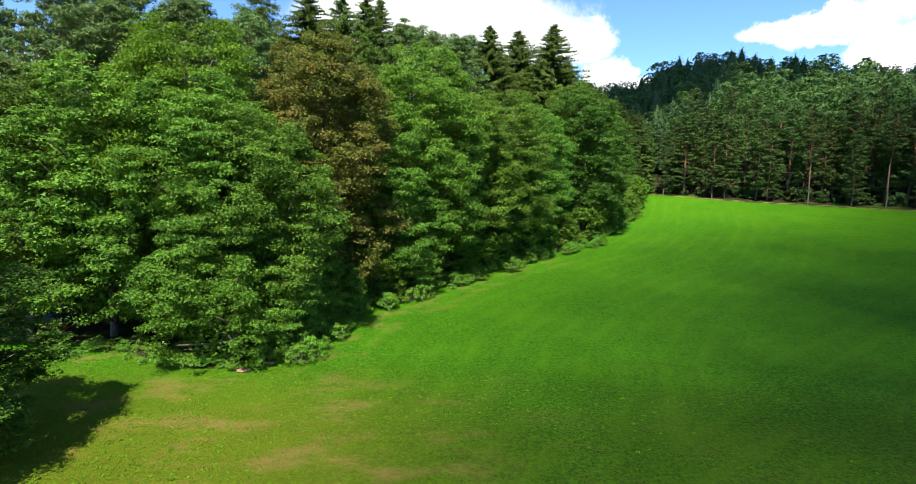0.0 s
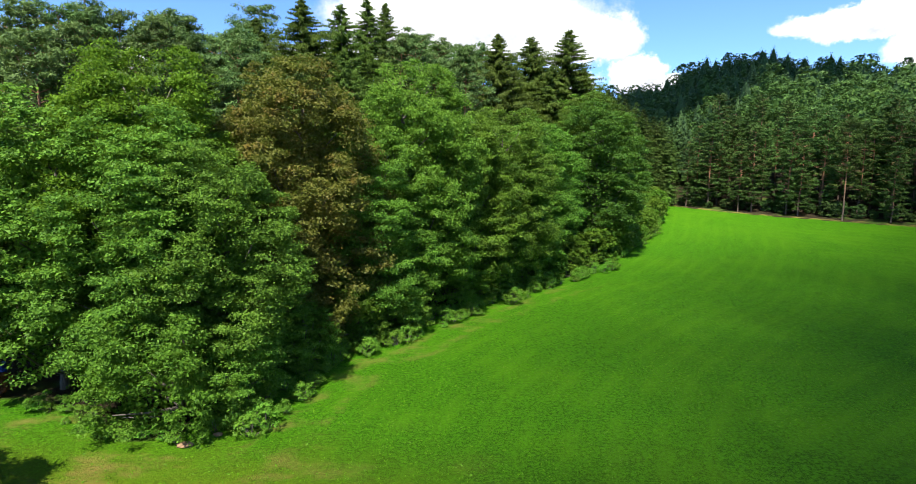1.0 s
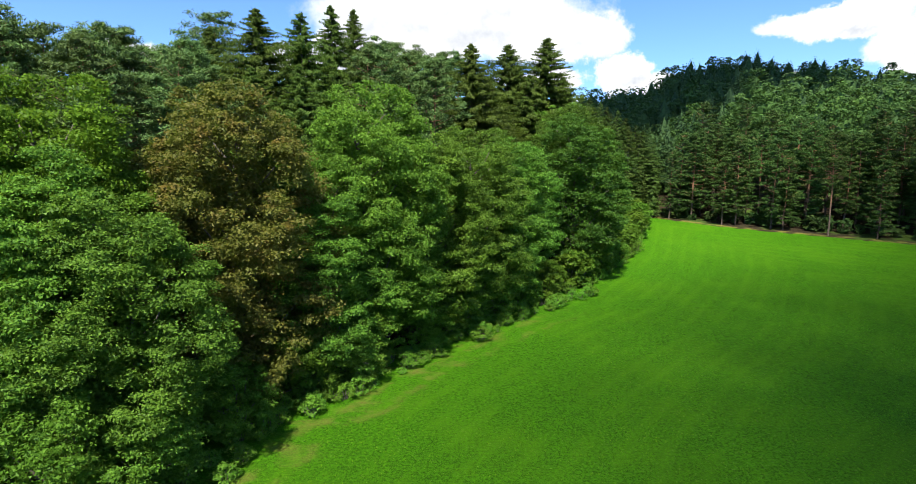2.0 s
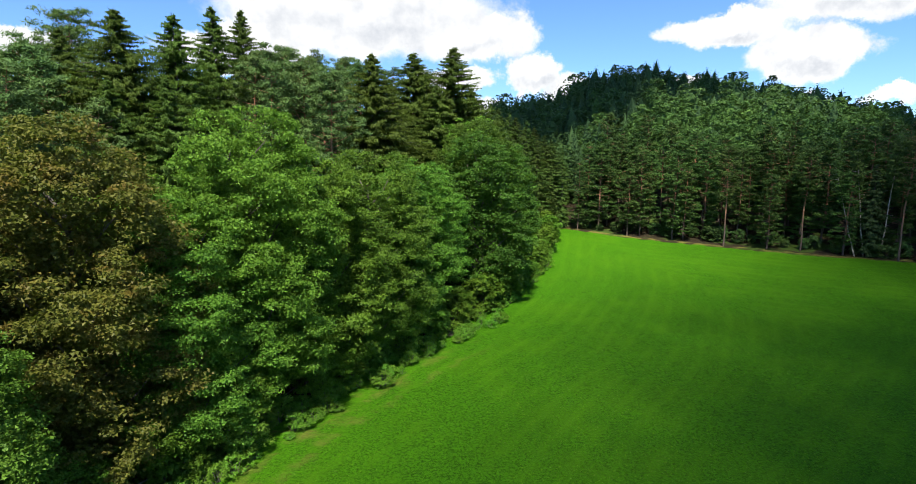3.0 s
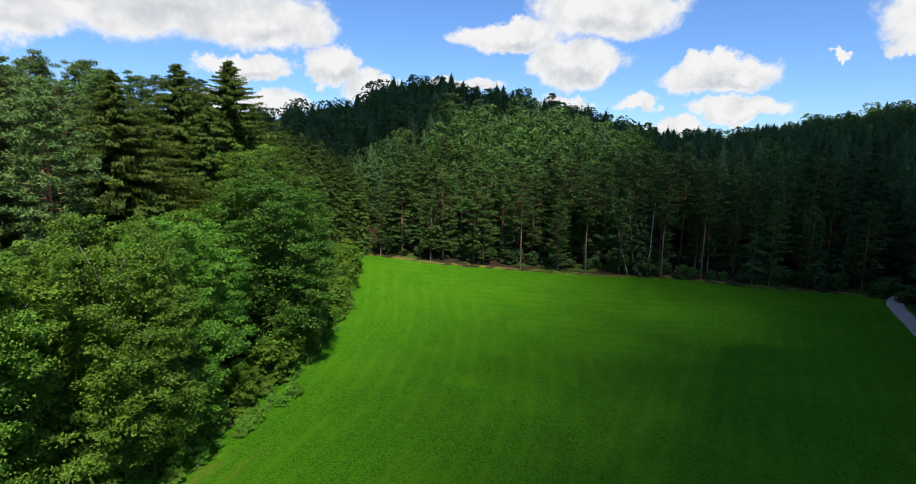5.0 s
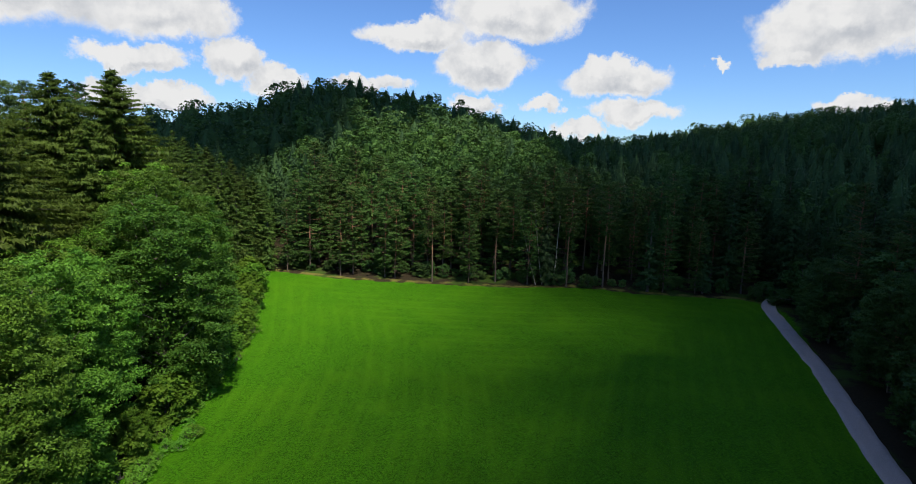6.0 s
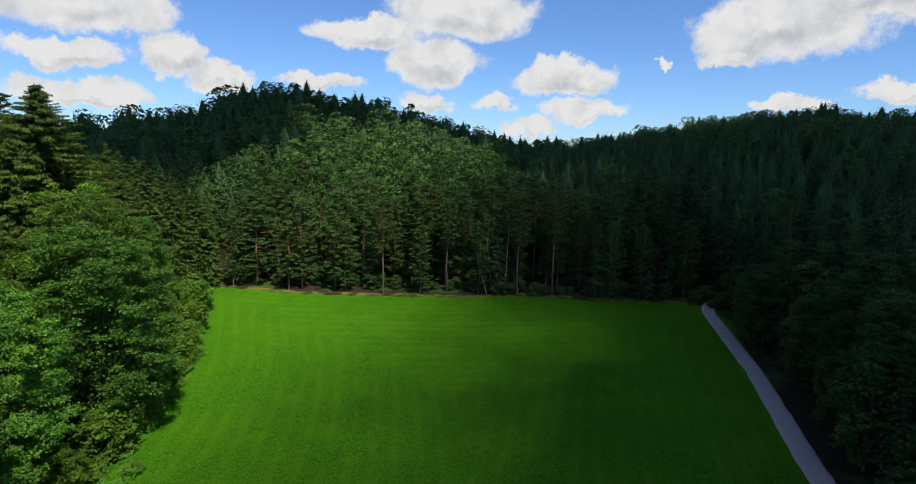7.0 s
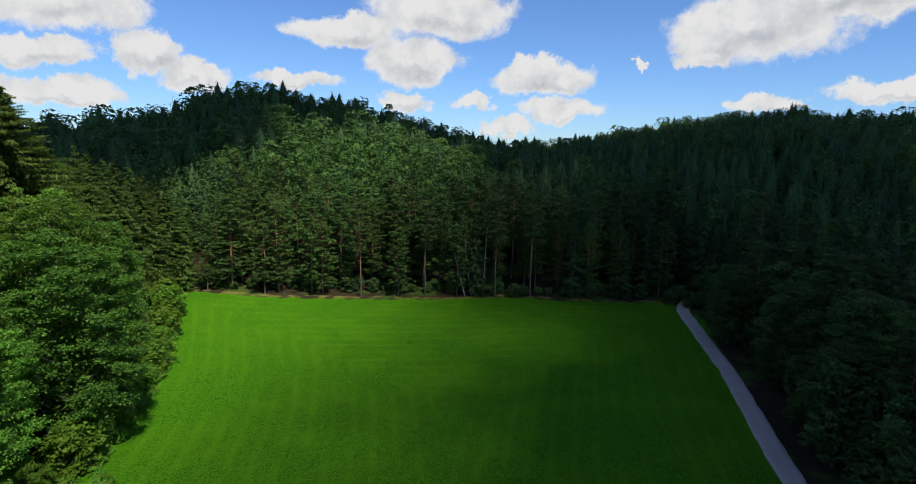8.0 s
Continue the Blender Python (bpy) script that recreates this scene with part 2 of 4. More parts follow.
def border_distance(x, y):
    """Metres from the meadow's border, positive on the meadow."""
    p = np.stack([np.ravel(x), np.ravel(y)], 1).astype(float)
    best, inside = np.full(len(p), 1e9), np.zeros(len(p), bool)
    for (ax, ay), (bx, by) in zip(BORDER, BORDER[1:] + BORDER[:1]):
        d = np.array([bx - ax, by - ay])
        s = np.clip(((p - (ax, ay)) @ d) / (d @ d), 0, 1)
        best = np.minimum(best, np.hypot(*(p - (ax, ay) - s[:, None] * d).T))
        cross = ((ay > p[:, 1]) != (by > p[:, 1]))
        with np.errstate(divide="ignore", invalid="ignore"):
            inside ^= cross & (p[:, 0] < (bx - ax) * (p[:, 1] - ay) / (by - ay + 1e-12) + ax)
    return np.where(inside, best, -best).reshape(np.shape(x))


def meadow_material():
    m, n = material("meadow")
    where = n.add("ShaderNodeNewGeometry").outputs["Position"]
    edge = n.add("ShaderNodeAttribute", attribute="border").outputs["Fac"]
    wobble = n.noise(where, 0.5, 4.0)
    inside = n.math("ADD", edge, n.math("MULTIPLY", n.math("SUBTRACT", wobble.outputs[0], 0.5), 2.2))
    tuft = n.noise(where, 5.6, 7.0, 0.86)
    blade = n.noise(n.vec("MULTIPLY", where, (1, 1, 0.3)), 15.0, 3.0, 0.7)
    patch = n.noise(where, 0.16, 4.0, 0.6)
    grass = n.mix(n.step(tuft.outputs[0], 0.42, 0.60), (0.018, 0.072, 0.0016), (0.066, 0.224, 0.0036))
    leafy = n.noise(where, 3.1, 3.0, 0.75)
    grass = n.mix(n.step(leafy.outputs[0], 0.40, 0.62), n.mix(1.0, grass, (0.86, 0.87, 0.9), "MULTIPLY"), grass)
    grass = n.mix(n.math("MULTIPLY", n.step(blade.outputs[0], 0.42, 0.68), 0.6), grass, (0.084, 0.25, 0.006))
    grass = n.mix(n.math("MULTIPLY", n.step(patch.outputs[0], 0.42, 0.7), 0.35), grass, (0.078, 0.20, 0.004))
    clump = n.noise(where, 1.6, 4.0, 0.7)
    grass = n.mix(n.math("MULTIPLY", n.step(clump.outputs[0], 0.46, 0.68), 0.4), grass, (0.66, 0.72, 0.75), "MULTIPLY")
    # swaths left by mowing, along the wood's edge
    swath = n.math("SINE", n.math("ADD", n.math("MULTIPLY", edge, 3.2), n.math("MULTIPLY", wobble.outputs[0], 2.2)))
    grass = n.mix(n.math("MULTIPLY", n.math("MULTIPLY", n.step(swath, 0.1, 1.0), n.step(patch.outputs[0], 0.34, 0.58)), 0.24), grass, (0.085, 0.23, 0.005))
    # dry, driven-over grass near the edge
    xy = n.add("ShaderNodeSeparateXYZ", {0: where}).outputs
    south = n.step(n.math("ADD", xy[1], n.math("MULTIPLY", wobble.outputs[0], 5.0)), 32.0, 21.0)
    dry_noise = n.noise(n.vec("MULTIPLY", where, (0.5, 1.0, 1.0)), 0.55, 5.0, 0.65)
    band = n.math("MULTIPLY", n.math("MULTIPLY", n.step(edge, 6.5, 1.5), n.step(xy[1], 70.0, 42.0)), n.step(xy[0], 16.0, 6.0))
    dry = n.math("MULTIPLY", n.step(n.math("ADD", dry_noise.outputs[0], n.math("MULTIPLY", south, 0.04)), 0.50, 0.68), n.math("MAXIMUM", band, n.math("MULTIPLY", south, n.math("MULTIPLY_ADD", n.step(xy[0], 8.0, -8.0), 0.8, 0.15))))
    grass = n.mix(n.math("MULTIPLY", dry, 0.42), grass, (0.22, 0.17, 0.045))
    # two wheel ruts along the wood
    rut = n.math("MINIMUM", n.math("ABSOLUTE", n.math("SUBTRACT", inside, 2.6)), n.math("ABSOLUTE", n.math("SUBTRACT", inside, 4.4)))
    rut = n.math("MULTIPLY", n.math("MULTIPLY", n.step(rut, 0.5, 0.1), n.step(dry_noise.outputs[0], 0.42, 0.55)), n.step(n.math("ABSOLUTE", n.math("SUBTRACT", xy[1], 40.0)), 24.0, 14.0))
    grass = n.mix(n.math("MULTIPLY", n.math("MULTIPLY", rut, n.step(xy[0], 18.0, 8.0)), 0.22), grass, (0.20, 0.15, 0.04))
    worn = n.math("MULTIPLY", n.step(dry_noise.outputs[0], 0.66, 0.74), band)
    grass = n.mix(n.math("MULTIPLY", worn, 0.7), grass, (0.26, 0.15, 0.07))
    grass = n.mix(south, grass, (0.72, 0.57, 0.72), "MULTIPLY")
    west = n.math("MULTIPLY", south, n.step(xy[0], 4.0, -9.0))
    grass = n.mix(n.math("MULTIPLY", west, 0.45), grass, (0.18, 0.20, 0.012))
    grass = n.mix(n.math("MULTIPLY", n.math("MULTIPLY", west, n.step(dry_noise.outputs[0], 0.50, 0.72)), 0.6), grass, (0.27, 0.16, 0.055))
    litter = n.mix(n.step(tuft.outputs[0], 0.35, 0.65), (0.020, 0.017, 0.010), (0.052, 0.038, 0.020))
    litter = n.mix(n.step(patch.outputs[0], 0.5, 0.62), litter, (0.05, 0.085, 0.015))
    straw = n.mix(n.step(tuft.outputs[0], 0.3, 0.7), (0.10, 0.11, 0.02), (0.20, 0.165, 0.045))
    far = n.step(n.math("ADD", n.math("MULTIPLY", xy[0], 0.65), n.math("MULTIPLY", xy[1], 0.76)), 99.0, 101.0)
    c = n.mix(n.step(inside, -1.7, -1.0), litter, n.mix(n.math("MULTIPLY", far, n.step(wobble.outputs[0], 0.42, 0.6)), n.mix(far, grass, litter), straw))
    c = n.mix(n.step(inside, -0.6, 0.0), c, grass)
    h = n.math("ADD", n.math("MULTIPLY", tuft.outputs[0], 0.6), n.math("MULTIPLY", blade.outputs[0], 0.5))
    bump = n.add("ShaderNodeBump", {"Strength": 1.0, "Distance": 0.2, "Height": h})
    p = n.add("ShaderNodeBsdfPrincipled", {"Base Color": c, "Roughness": 0.85, "Specular IOR Level": 0.06, "Normal": bump.outputs[0]})
    n.add("ShaderNodeOutputMaterial", {0: p.outputs[0]})
    return m


def build_ground():
    rings = np.concatenate([[0.0], np.arange(2, 130, 2.0), np.geomspace(130, 3500, 60)])
    turns = 300
    a = np.linspace(0, 2 * np.pi, turns, endpoint=False)
    x, y = np.outer(rings, np.sin(a)), np.outer(rings, np.cos(a))
    z = ground_z(x, y)
    rough = np.array([noise.noise((u * 0.09, v * 0.09, 0.0)) for u, v in zip(x.ravel(), y.ravel())]).reshape(x.shape)
    z = z + 0.10 * rough * (rings < 400)[:, None]
    i, j = np.meshgrid(np.arange(len(rings) - 1), np.arange(turns), indexing="ij")
    k = (j + 1) % turns
    faces = np.stack([i * turns + j, (i + 1) * turns + j, (i + 1) * turns + k, i * turns + k], -1).reshape(-1, 4)[:, ::-1]
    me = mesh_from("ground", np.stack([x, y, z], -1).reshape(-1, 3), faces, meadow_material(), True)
    at = me.attributes.new("border", "FLOAT", "POINT")
    at.data.foreach_set("value", np.clip(border_distance(x, y), -60, 60).ravel().astype(np.float32))
    return tagged(new("ground", me), "mown green meadow with dry patches, brown litter under the trees", "meadow", kind="structure")


build_ground()

PATH_LINE = [(-60, -58.5), (20, 2.2), (45.3, 20.5), (59.2, 30.4), (73.9, 40.2), (86.3, 49.8), (91.5, 54.0), (95, 55.2), (99, 54.6), (104, 52)]


def gravel_material():
    m, n = material("gravel")
    where = n.add("ShaderNodeNewGeometry").outputs["Position"]
    stones, stains = n.noise(where, 14.0, 4.0, 0.7), n.noise(where, 0.7, 4.0)
    c = n.mix(n.step(stones.outputs[0], 0.3, 0.7), (0.25, 0.20, 0.17), (0.45, 0.36, 0.305))
    c = n.mix(n.math("MULTIPLY", n.step(stains.outputs[0], 0.5, 0.75), 0.5), c, (0.24, 0.22, 0.17))
    bump = n.add("ShaderNodeBump", {"Strength": 0.6, "Distance": 0.03, "Height": stones.outputs[0]})
    p = n.add("ShaderNodeBsdfPrincipled", {"Base Color": c, "Roughness": 0.9, "Normal": bump.outputs[0]})
    n.add("ShaderNodeOutputMaterial", {0: p.outputs[0]})
    return m


def build_path():
    pts = np.array(PATH_LINE, float)
    run = np.concatenate([[0], np.cumsum(np.hypot(*np.diff(pts, axis=0).T))])
    s = np.arange(0, run[-1], 0.6)
    c = np.stack([np.interp(s, run, pts[:, 0]), np.interp(s, run, pts[:, 1])], 1)
    for _ in range(6):
        c[1:-1] = (c[:-2] + 2 * c[1:-1] + c[2:]) / 4
    d = np.gradient(c, axis=0)
    side = np.stack([-d[:, 1], d[:, 0]], 1) / np.hypot(d[:, 0], d[:, 1])[:, None]
    rows = []
    for off in (-1.0, -0.85, -0.5, 0.0, 0.5, 0.85, 1.0):
        wob = np.array([noise.noise((v * 0.5, off * 9, 3.0)) for v in s]) * (0.18 if abs(off) > 0.8 else 0.0)
        q = c + side * (off + wob)[:, None]
        rows.append(np.column_stack([q, ground_z(q[:, 0], q[:, 1]) + (-0.05 if abs(off) > 0.9 else 0.14) - 0.04 * (abs(off) == 0.5)]))
    v = np.stack(rows, 1)
    n, k = v.shape[:2]
    i, j = np.meshgrid(np.arange(n - 1), np.arange(k - 1), indexing="ij")
    f = np.stack([i * k + j, (i + 1) * k + j, (i + 1) * k + j + 1, i * k + j + 1], -1).reshape(-1, 4)[:, ::-1]
    return tagged(new("path", mesh_from("path", v.reshape(-1, 3), f, gravel_material(), True)), "pale grey gravel track along the dark wood", "path", kind="structure")


build_path()


# ---- trees ----
def unit(v):
    return v / np.maximum(np.linalg.norm(v, axis=-1, keepdims=True), 1e-9)


def leaves(rng, at, normal, length, width, along=None, fold=0.12):
    """Pointed leaves or sprays, one triangle each: their verts and faces."""
    n = len(at)
    t = rng.normal(size=(n, 3)) if along is None else along
    t = unit(t - normal * np.sum(t * normal, 1, keepdims=True))
    b = np.cross(normal, t)
    length, width = np.broadcast_to(length, n)[:, None], np.broadcast_to(width, n)[:, None]
    skew = rng.uniform(-0.35, 0.35, (n, 1)) * length
    v = np.stack([at - t * (length * 0.4 + skew) + b * width * 0.6, at - t * (length * 0.4 - skew) - b * width * 0.6, at + t * length * 0.6 - normal * length * fold], 1)
    return v.reshape(-1, 3), np.arange(3 * n).reshape(n, 3)


def joined(pieces):
    vs, fs, k = [], [], 0
    mixed = len({f.shape[1] for _, f in pieces}) > 1
    for v, f in pieces:
        if mixed and f.shape[1] == 4:
            f = np.concatenate([f[:, :3], f[:, [0, 2, 3]]])
        vs.append(v), fs.append(f + k)
        k += len(v)
    return np.concatenate(vs), np.concatenate(fs)


def tube(points, radii, sides=7):
    p, r = np.asarray(points, float), np.asarray(radii, float)
    d = unit(np.gradient(p, axis=0))
    ref = np.where(np.abs(d[:, 2:3]) > 0.9, np.array([[1.0, 0, 0]]), np.array([[0, 0, 1.0]]))
    u = unit(np.cross(d, ref))
    w = np.cross(d, u)
    a = np.linspace(0, 2 * np.pi, sides, endpoint=False)
    v = p[:, None] + r[:, None, None] * (np.cos(a)[None, :, None] * u[:, None] + np.sin(a)[None, :, None] * w[:, None])
    i, j = np.meshgrid(np.arange(len(p) - 1), np.arange(sides), indexing="ij")
    k = (j + 1) % sides
    return v.reshape(-1, 3), np.stack([i * sides + j, i * sides + k, (i + 1) * sides + k, (i + 1) * sides + j], -1).reshape(-1, 4)


def broadleaf_meshes(seed, h=18.0, r=4.8, zb=1.2, lobes=16, clumps=540, per=105, leaf=0.19, widest=0.42):
    """Trunk with limbs, and a crown of boughs carrying clumps of leaves."""
    rng = np.random.default_rng(seed)
    u = (np.arange(lobes) + rng.uniform(0.2, 0.8, lobes)) / lobes
    R = r * np.sqrt(np.clip(1 - ((u - widest) / (1.02 - widest)) ** 2, 0.05, 1))
    az = np.arange(lobes) * 2.39996 + rng.normal(0, 0.35, lobes)
    centre = np.stack([np.cos(az) * R * 0.68, np.sin(az) * R * 0.68, zb + (h - zb) * (0.08 + 0.82 * u)], 1)
    size = (0.26 * r + 0.14 * R) * rng.uniform(0.7, 1.25, lobes)
    li = rng.integers(0, lobes, clumps)
    out = unit(centre[li] * (1, 1, 0)) * 0.8
    d = unit(rng.normal(size=(clumps, 3)) + out + (0, 0, 0.35))
    cc = centre[li] + d * size[li][:, None] * (1, 1, 1.25) * rng.uniform(0.7, 1.12, (clumps, 1))
    cc[:, 2] = np.clip(cc[:, 2], zb * 0.6, h)
    cr = rng.uniform(0.4, 0.9, clumps) * r / 4.8
    ci = np.repeat(np.arange(clumps), per)
    n = len(ci)
    ld = unit(rng.normal(size=(n, 3)) + d[ci] * 0.7 + (0, 0, 0.35))
    at = cc[ci] + ld * cr[ci][:, None] * (1.15, 1.15, 0.5) * rng.uniform(0.3, 1.15, (n, 1))
    normal = unit(ld * 0.6 + np.array([0, 0, 0.7]) + rng.normal(0, 0.8, (n, 3)))
    size_l = leaf * rng.uniform(0.65, 1.25, n)
    shell = leaves(rng, at, normal, size_l, size_l * 0.72)
    k = n // 13                                              # sparser, larger sprays deep inside
    ui = rng.uniform(0.04, 0.78, k)
    Ri = r * np.sqrt(np.clip(1 - ((ui - widest) / (1.02 - widest)) ** 2, 0.05, 1)) * np.sqrt(rng.uniform(0, 0.3, k))
    ai = rng.uniform(0, 6.283, k)
    inner = leaves(rng, np.stack([np.cos(ai) * Ri, np.sin(ai) * Ri, zb + (h - zb) * ui], 1), unit(rng.normal(size=(k, 3))), leaf * 1.5, leaf * 1.15)
    crown = joined([shell, inner])
    zs = np.linspace(-0.4, h * 0.86, 9)
    axis = np.stack([np.cumsum(rng.normal(0, 0.12, 9)), np.cumsum(rng.normal(0, 0.12, 9)), zs], 1)
    axis[:, :2] -= axis[0, :2]
    bits = [tube(axis, np.linspace(0.26, 0.05, 9) * h / 18)]
    for i in range(lobes):
        z0 = max(1.0, centre[i, 2] - 0.5 * np.hypot(*centre[i, :2]) - 1.2)
        foot = np.array([np.interp(z0, zs, axis[:, 0]), np.interp(z0, zs, axis[:, 1]), z0])
        mid = (foot + centre[i]) / 2 + rng.normal(0, 0.2, 3) + (0, 0, -0.15)
        bits.append(tube([foot, mid, centre[i] + d[i % clumps] * 0.4], [0.10, 0.065, 0.025], 5))
    return joined(bits), crown


def spruce_meshes(seed, h=26.0, r=5.0, zb=1.0, branches=330, stations=11, hang=True, coarse=1.0, trunk=True, fat=1.0, curtain=1.0, slim=0.76, most=99.0):
    """Straight trunk and whorls of drooping boughs hung with sprays of needles."""
    rng = np.random.default_rng(seed)
    q = (np.arange(branches) + rng.uniform(0, 1, branches)) / branches
    z = zb + (h - zb - 0.3) * q ** 0.92
    az = rng.uniform(0, 6.283, branches)
    taper = 1 - z / h
    L = (np.minimum(r * taper ** slim, most) * rng.uniform(0.5, 1.2, branches) + 0.12) * np.clip(0.55 + (z - zb) / (0.25 * h), 0, 1)
    dirs = np.stack([np.cos(az), np.sin(az), np.zeros(branches)], 1)
    bi = np.repeat(np.arange(branches), stations)
    s = (np.tile(np.arange(stations), branches) + rng.uniform(0.2, 0.9, len(bi))) / stations
    s = 0.12 + 0.9 * s
    droop = 0.10 + 0.32 * np.clip(taper[bi] * 1.6, 0, 1) + rng.normal(0, 0.13, branches)[bi]
    slope = -droop + 0.42 * s - 0.06
    p = dirs[bi] * (s * L[bi])[:, None]
    p[:, 2] = z[bi] + L[bi] * (-droop * s + 0.20 * s * s) + 0.25 * (1 - taper[bi])
    side = np.cross(dirs[bi], (0, 0, 1.0))
    fwd = dirs[bi] + np.array([0, 0, 1.0]) * slope[:, None]
    pieces = []
    ln = (0.20 + 0.22 * L[bi] * (1.15 - 0.75 * s)) * rng.uniform(0.75, 1.25, len(bi)) * coarse
    for sign in (-1, 1):
        a = unit(fwd * 0.75 + side * sign * rng.uniform(0.5, 1.1, (len(bi), 1)) + (0, 0, -0.5) + rng.normal(0, 0.18, (len(bi), 3)))
        nrm = unit(np.array([0, 0, 0.5]) + dirs[bi] * 0.8 + rng.normal(0, 0.45, (len(bi), 3)))
        pieces.append(leaves(rng, p + a * ln[:, None] * 0.45, nrm, ln * 1.2, ln * 0.42 * fat, a, 0.05))
    for _ in range(2 if hang else 0):
        a = unit(np.array([0, 0, -1.0]) + dirs[bi] * rng.uniform(-0.1, 0.6, (len(bi), 1)) + rng.normal(0, 0.2, (len(bi), 3)))
        nrm = unit(dirs[bi] + rng.normal(0, 0.5, (len(bi), 3)) + (0, 0, 0.25))
        shift = side * (rng.uniform(-0.9, 0.9, len(bi)) * ln)[:, None]
        pieces.append(leaves(rng, p + shift + a * ln[:, None] * 0.35, nrm, ln * curtain, ln * 0.2 * curtain, a, 0.05))
    tips = 5
    a = unit(np.array([0, 0, 1.0]) + rng.normal(0, 0.12, (tips, 3)))
    pieces.append(leaves(rng, np.array([[0, 0, h - 0.4]]) + a * 0.2, unit(rng.normal(size=(tips, 3)) * (1, 1, 0.1)), 0.8, 0.12, a, 0.03))
    crown = joined(pieces)
    if not trunk:
        return None, crown
    zs = np.array([-0.4, 0.6, h * 0.4, h * 0.75, h * 0.99])
    bits = [tube(np.stack([zs * 0, zs * 0, zs], 1), [0.34, 0.27, 0.19, 0.09, 0.015])]
    for i in range(0, branches, 3):
        tip = dirs[i] * L[i] * 0.8
        bits.append(tube([(0, 0, z[i]), (tip[0] * 0.5, tip[1] * 0.5, z[i] - 0.10 * L[i]), (tip[0], tip[1], z[i] - 0.16 * L[i])], [0.035, 0.022, 0.008], 3))
    return joined(bits), crown


def pine_meshes(seed, h=23.0, r=3.0, start=0.45, branches=46, per=26, needle=0.5, trunk=True, low=0.6, tufts=3):
    """Long bare stem and an open crown of flat cushions of needles."""
    rng = np.random.default_rng(seed)
    q = (np.arange(branches) + rng.uniform(0, 1, branches)) / branches
    z = h * (start + (0.985 - start) * q)
    t = (z / h - start) / (1 - start)
    L = r * (low + (1 - low) * np.clip(t * 2.2, 0, 1)) * np.sqrt(np.clip(1.02 - t ** 2.2, 0.02, 1)) * rng.uniform(0.55, 1.15, branches)
    az = np.arange(branches) * 2.39996 + rng.normal(0, 0.5, branches)
    dirs = np.stack([np.cos(az), np.sin(az), np.zeros(branches)], 1)
    rise = rng.uniform(-0.12, 0.35, branches) + 0.3 * t
    bi = np.repeat(np.arange(branches), tufts)
    s = np.tile(np.linspace(0.42, 1.0, tufts), branches) + rng.normal(0, 0.06, len(bi))
    c = dirs[bi] * (L[bi] * s)[:, None]
    c += np.cross(dirs[bi], (0, 0, 1.0)) * (rng.normal(0, 0.22, len(bi)) * L[bi])[:, None]
    c[:, 2] = np.minimum(z[bi] + L[bi] * s * rise[bi], h)
    c[:, 2] += rng.normal(0, 0.16, len(bi))
    cr = rng.uniform(0.5, 1.0, len(bi)) * (0.4 + 0.15 * r)
    ti = np.repeat(np.arange(len(bi)), per)
    n = len(ti)
    d = unit(rng.normal(size=(n, 3)) * (1, 1, 0.8) + (0, 0, 0.45))
    at = c[ti] + d * cr[ti][:, None] * (1, 1, 0.5) * rng.uniform(0.3, 1.0, (n, 1))
    along = unit(d + (0, 0, 0.55) + rng.normal(0, 0.3, (n, 3)))
    nrm = unit(rng.normal(0, 0.6, (n, 3)) + d * 0.7 + (0, 0, 0.6))
    ln = needle * rng.uniform(0.7, 1.3, n)
    crown = leaves(rng, at, nrm, ln * 1.2, ln * 0.34, along, 0.06)
    if not trunk:
        return None, crown
    zs = np.linspace(-0.4, h * 0.98, 8)
    axis = np.stack([np.cumsum(rng.normal(0, 0.10, 8)), np.cumsum(rng.normal(0, 0.10, 8)), zs], 1)
    axis[:, :2] -= axis[0, :2]
    bits = [tube(axis, np.array([0.21, 0.18, 0.165, 0.15, 0.13, 0.105, 0.07, 0.02]) * h / 23)]
    for i in range(branches):
        o = np.array([np.interp(z[i], zs, axis[:, 0]), np.interp(z[i], zs, axis[:, 1]), z[i]])
        bits.append(tube([o, o + dirs[i] * L[i] * 0.5 + (0, 0, rise[i] * L[i] * 0.35), o + dirs[i] * L[i] * 0.9 + (0, 0, rise[i] * L[i] * 0.9)], [0.05, 0.032, 0.012], 3))
    for i in range(7):                                        # dead snags below the crown
        zz, aa = h * rng.uniform(0.08, max(0.12, start)), rng.uniform(0, 6.28)
        ll = rng.uniform(0.5, 1.5)
        bits.append(tube([(0, 0, zz), (math.cos(aa) * ll, math.sin(aa) * ll, zz - 0.1)], [0.025, 0.008], 3))
    return joined(bits), crown


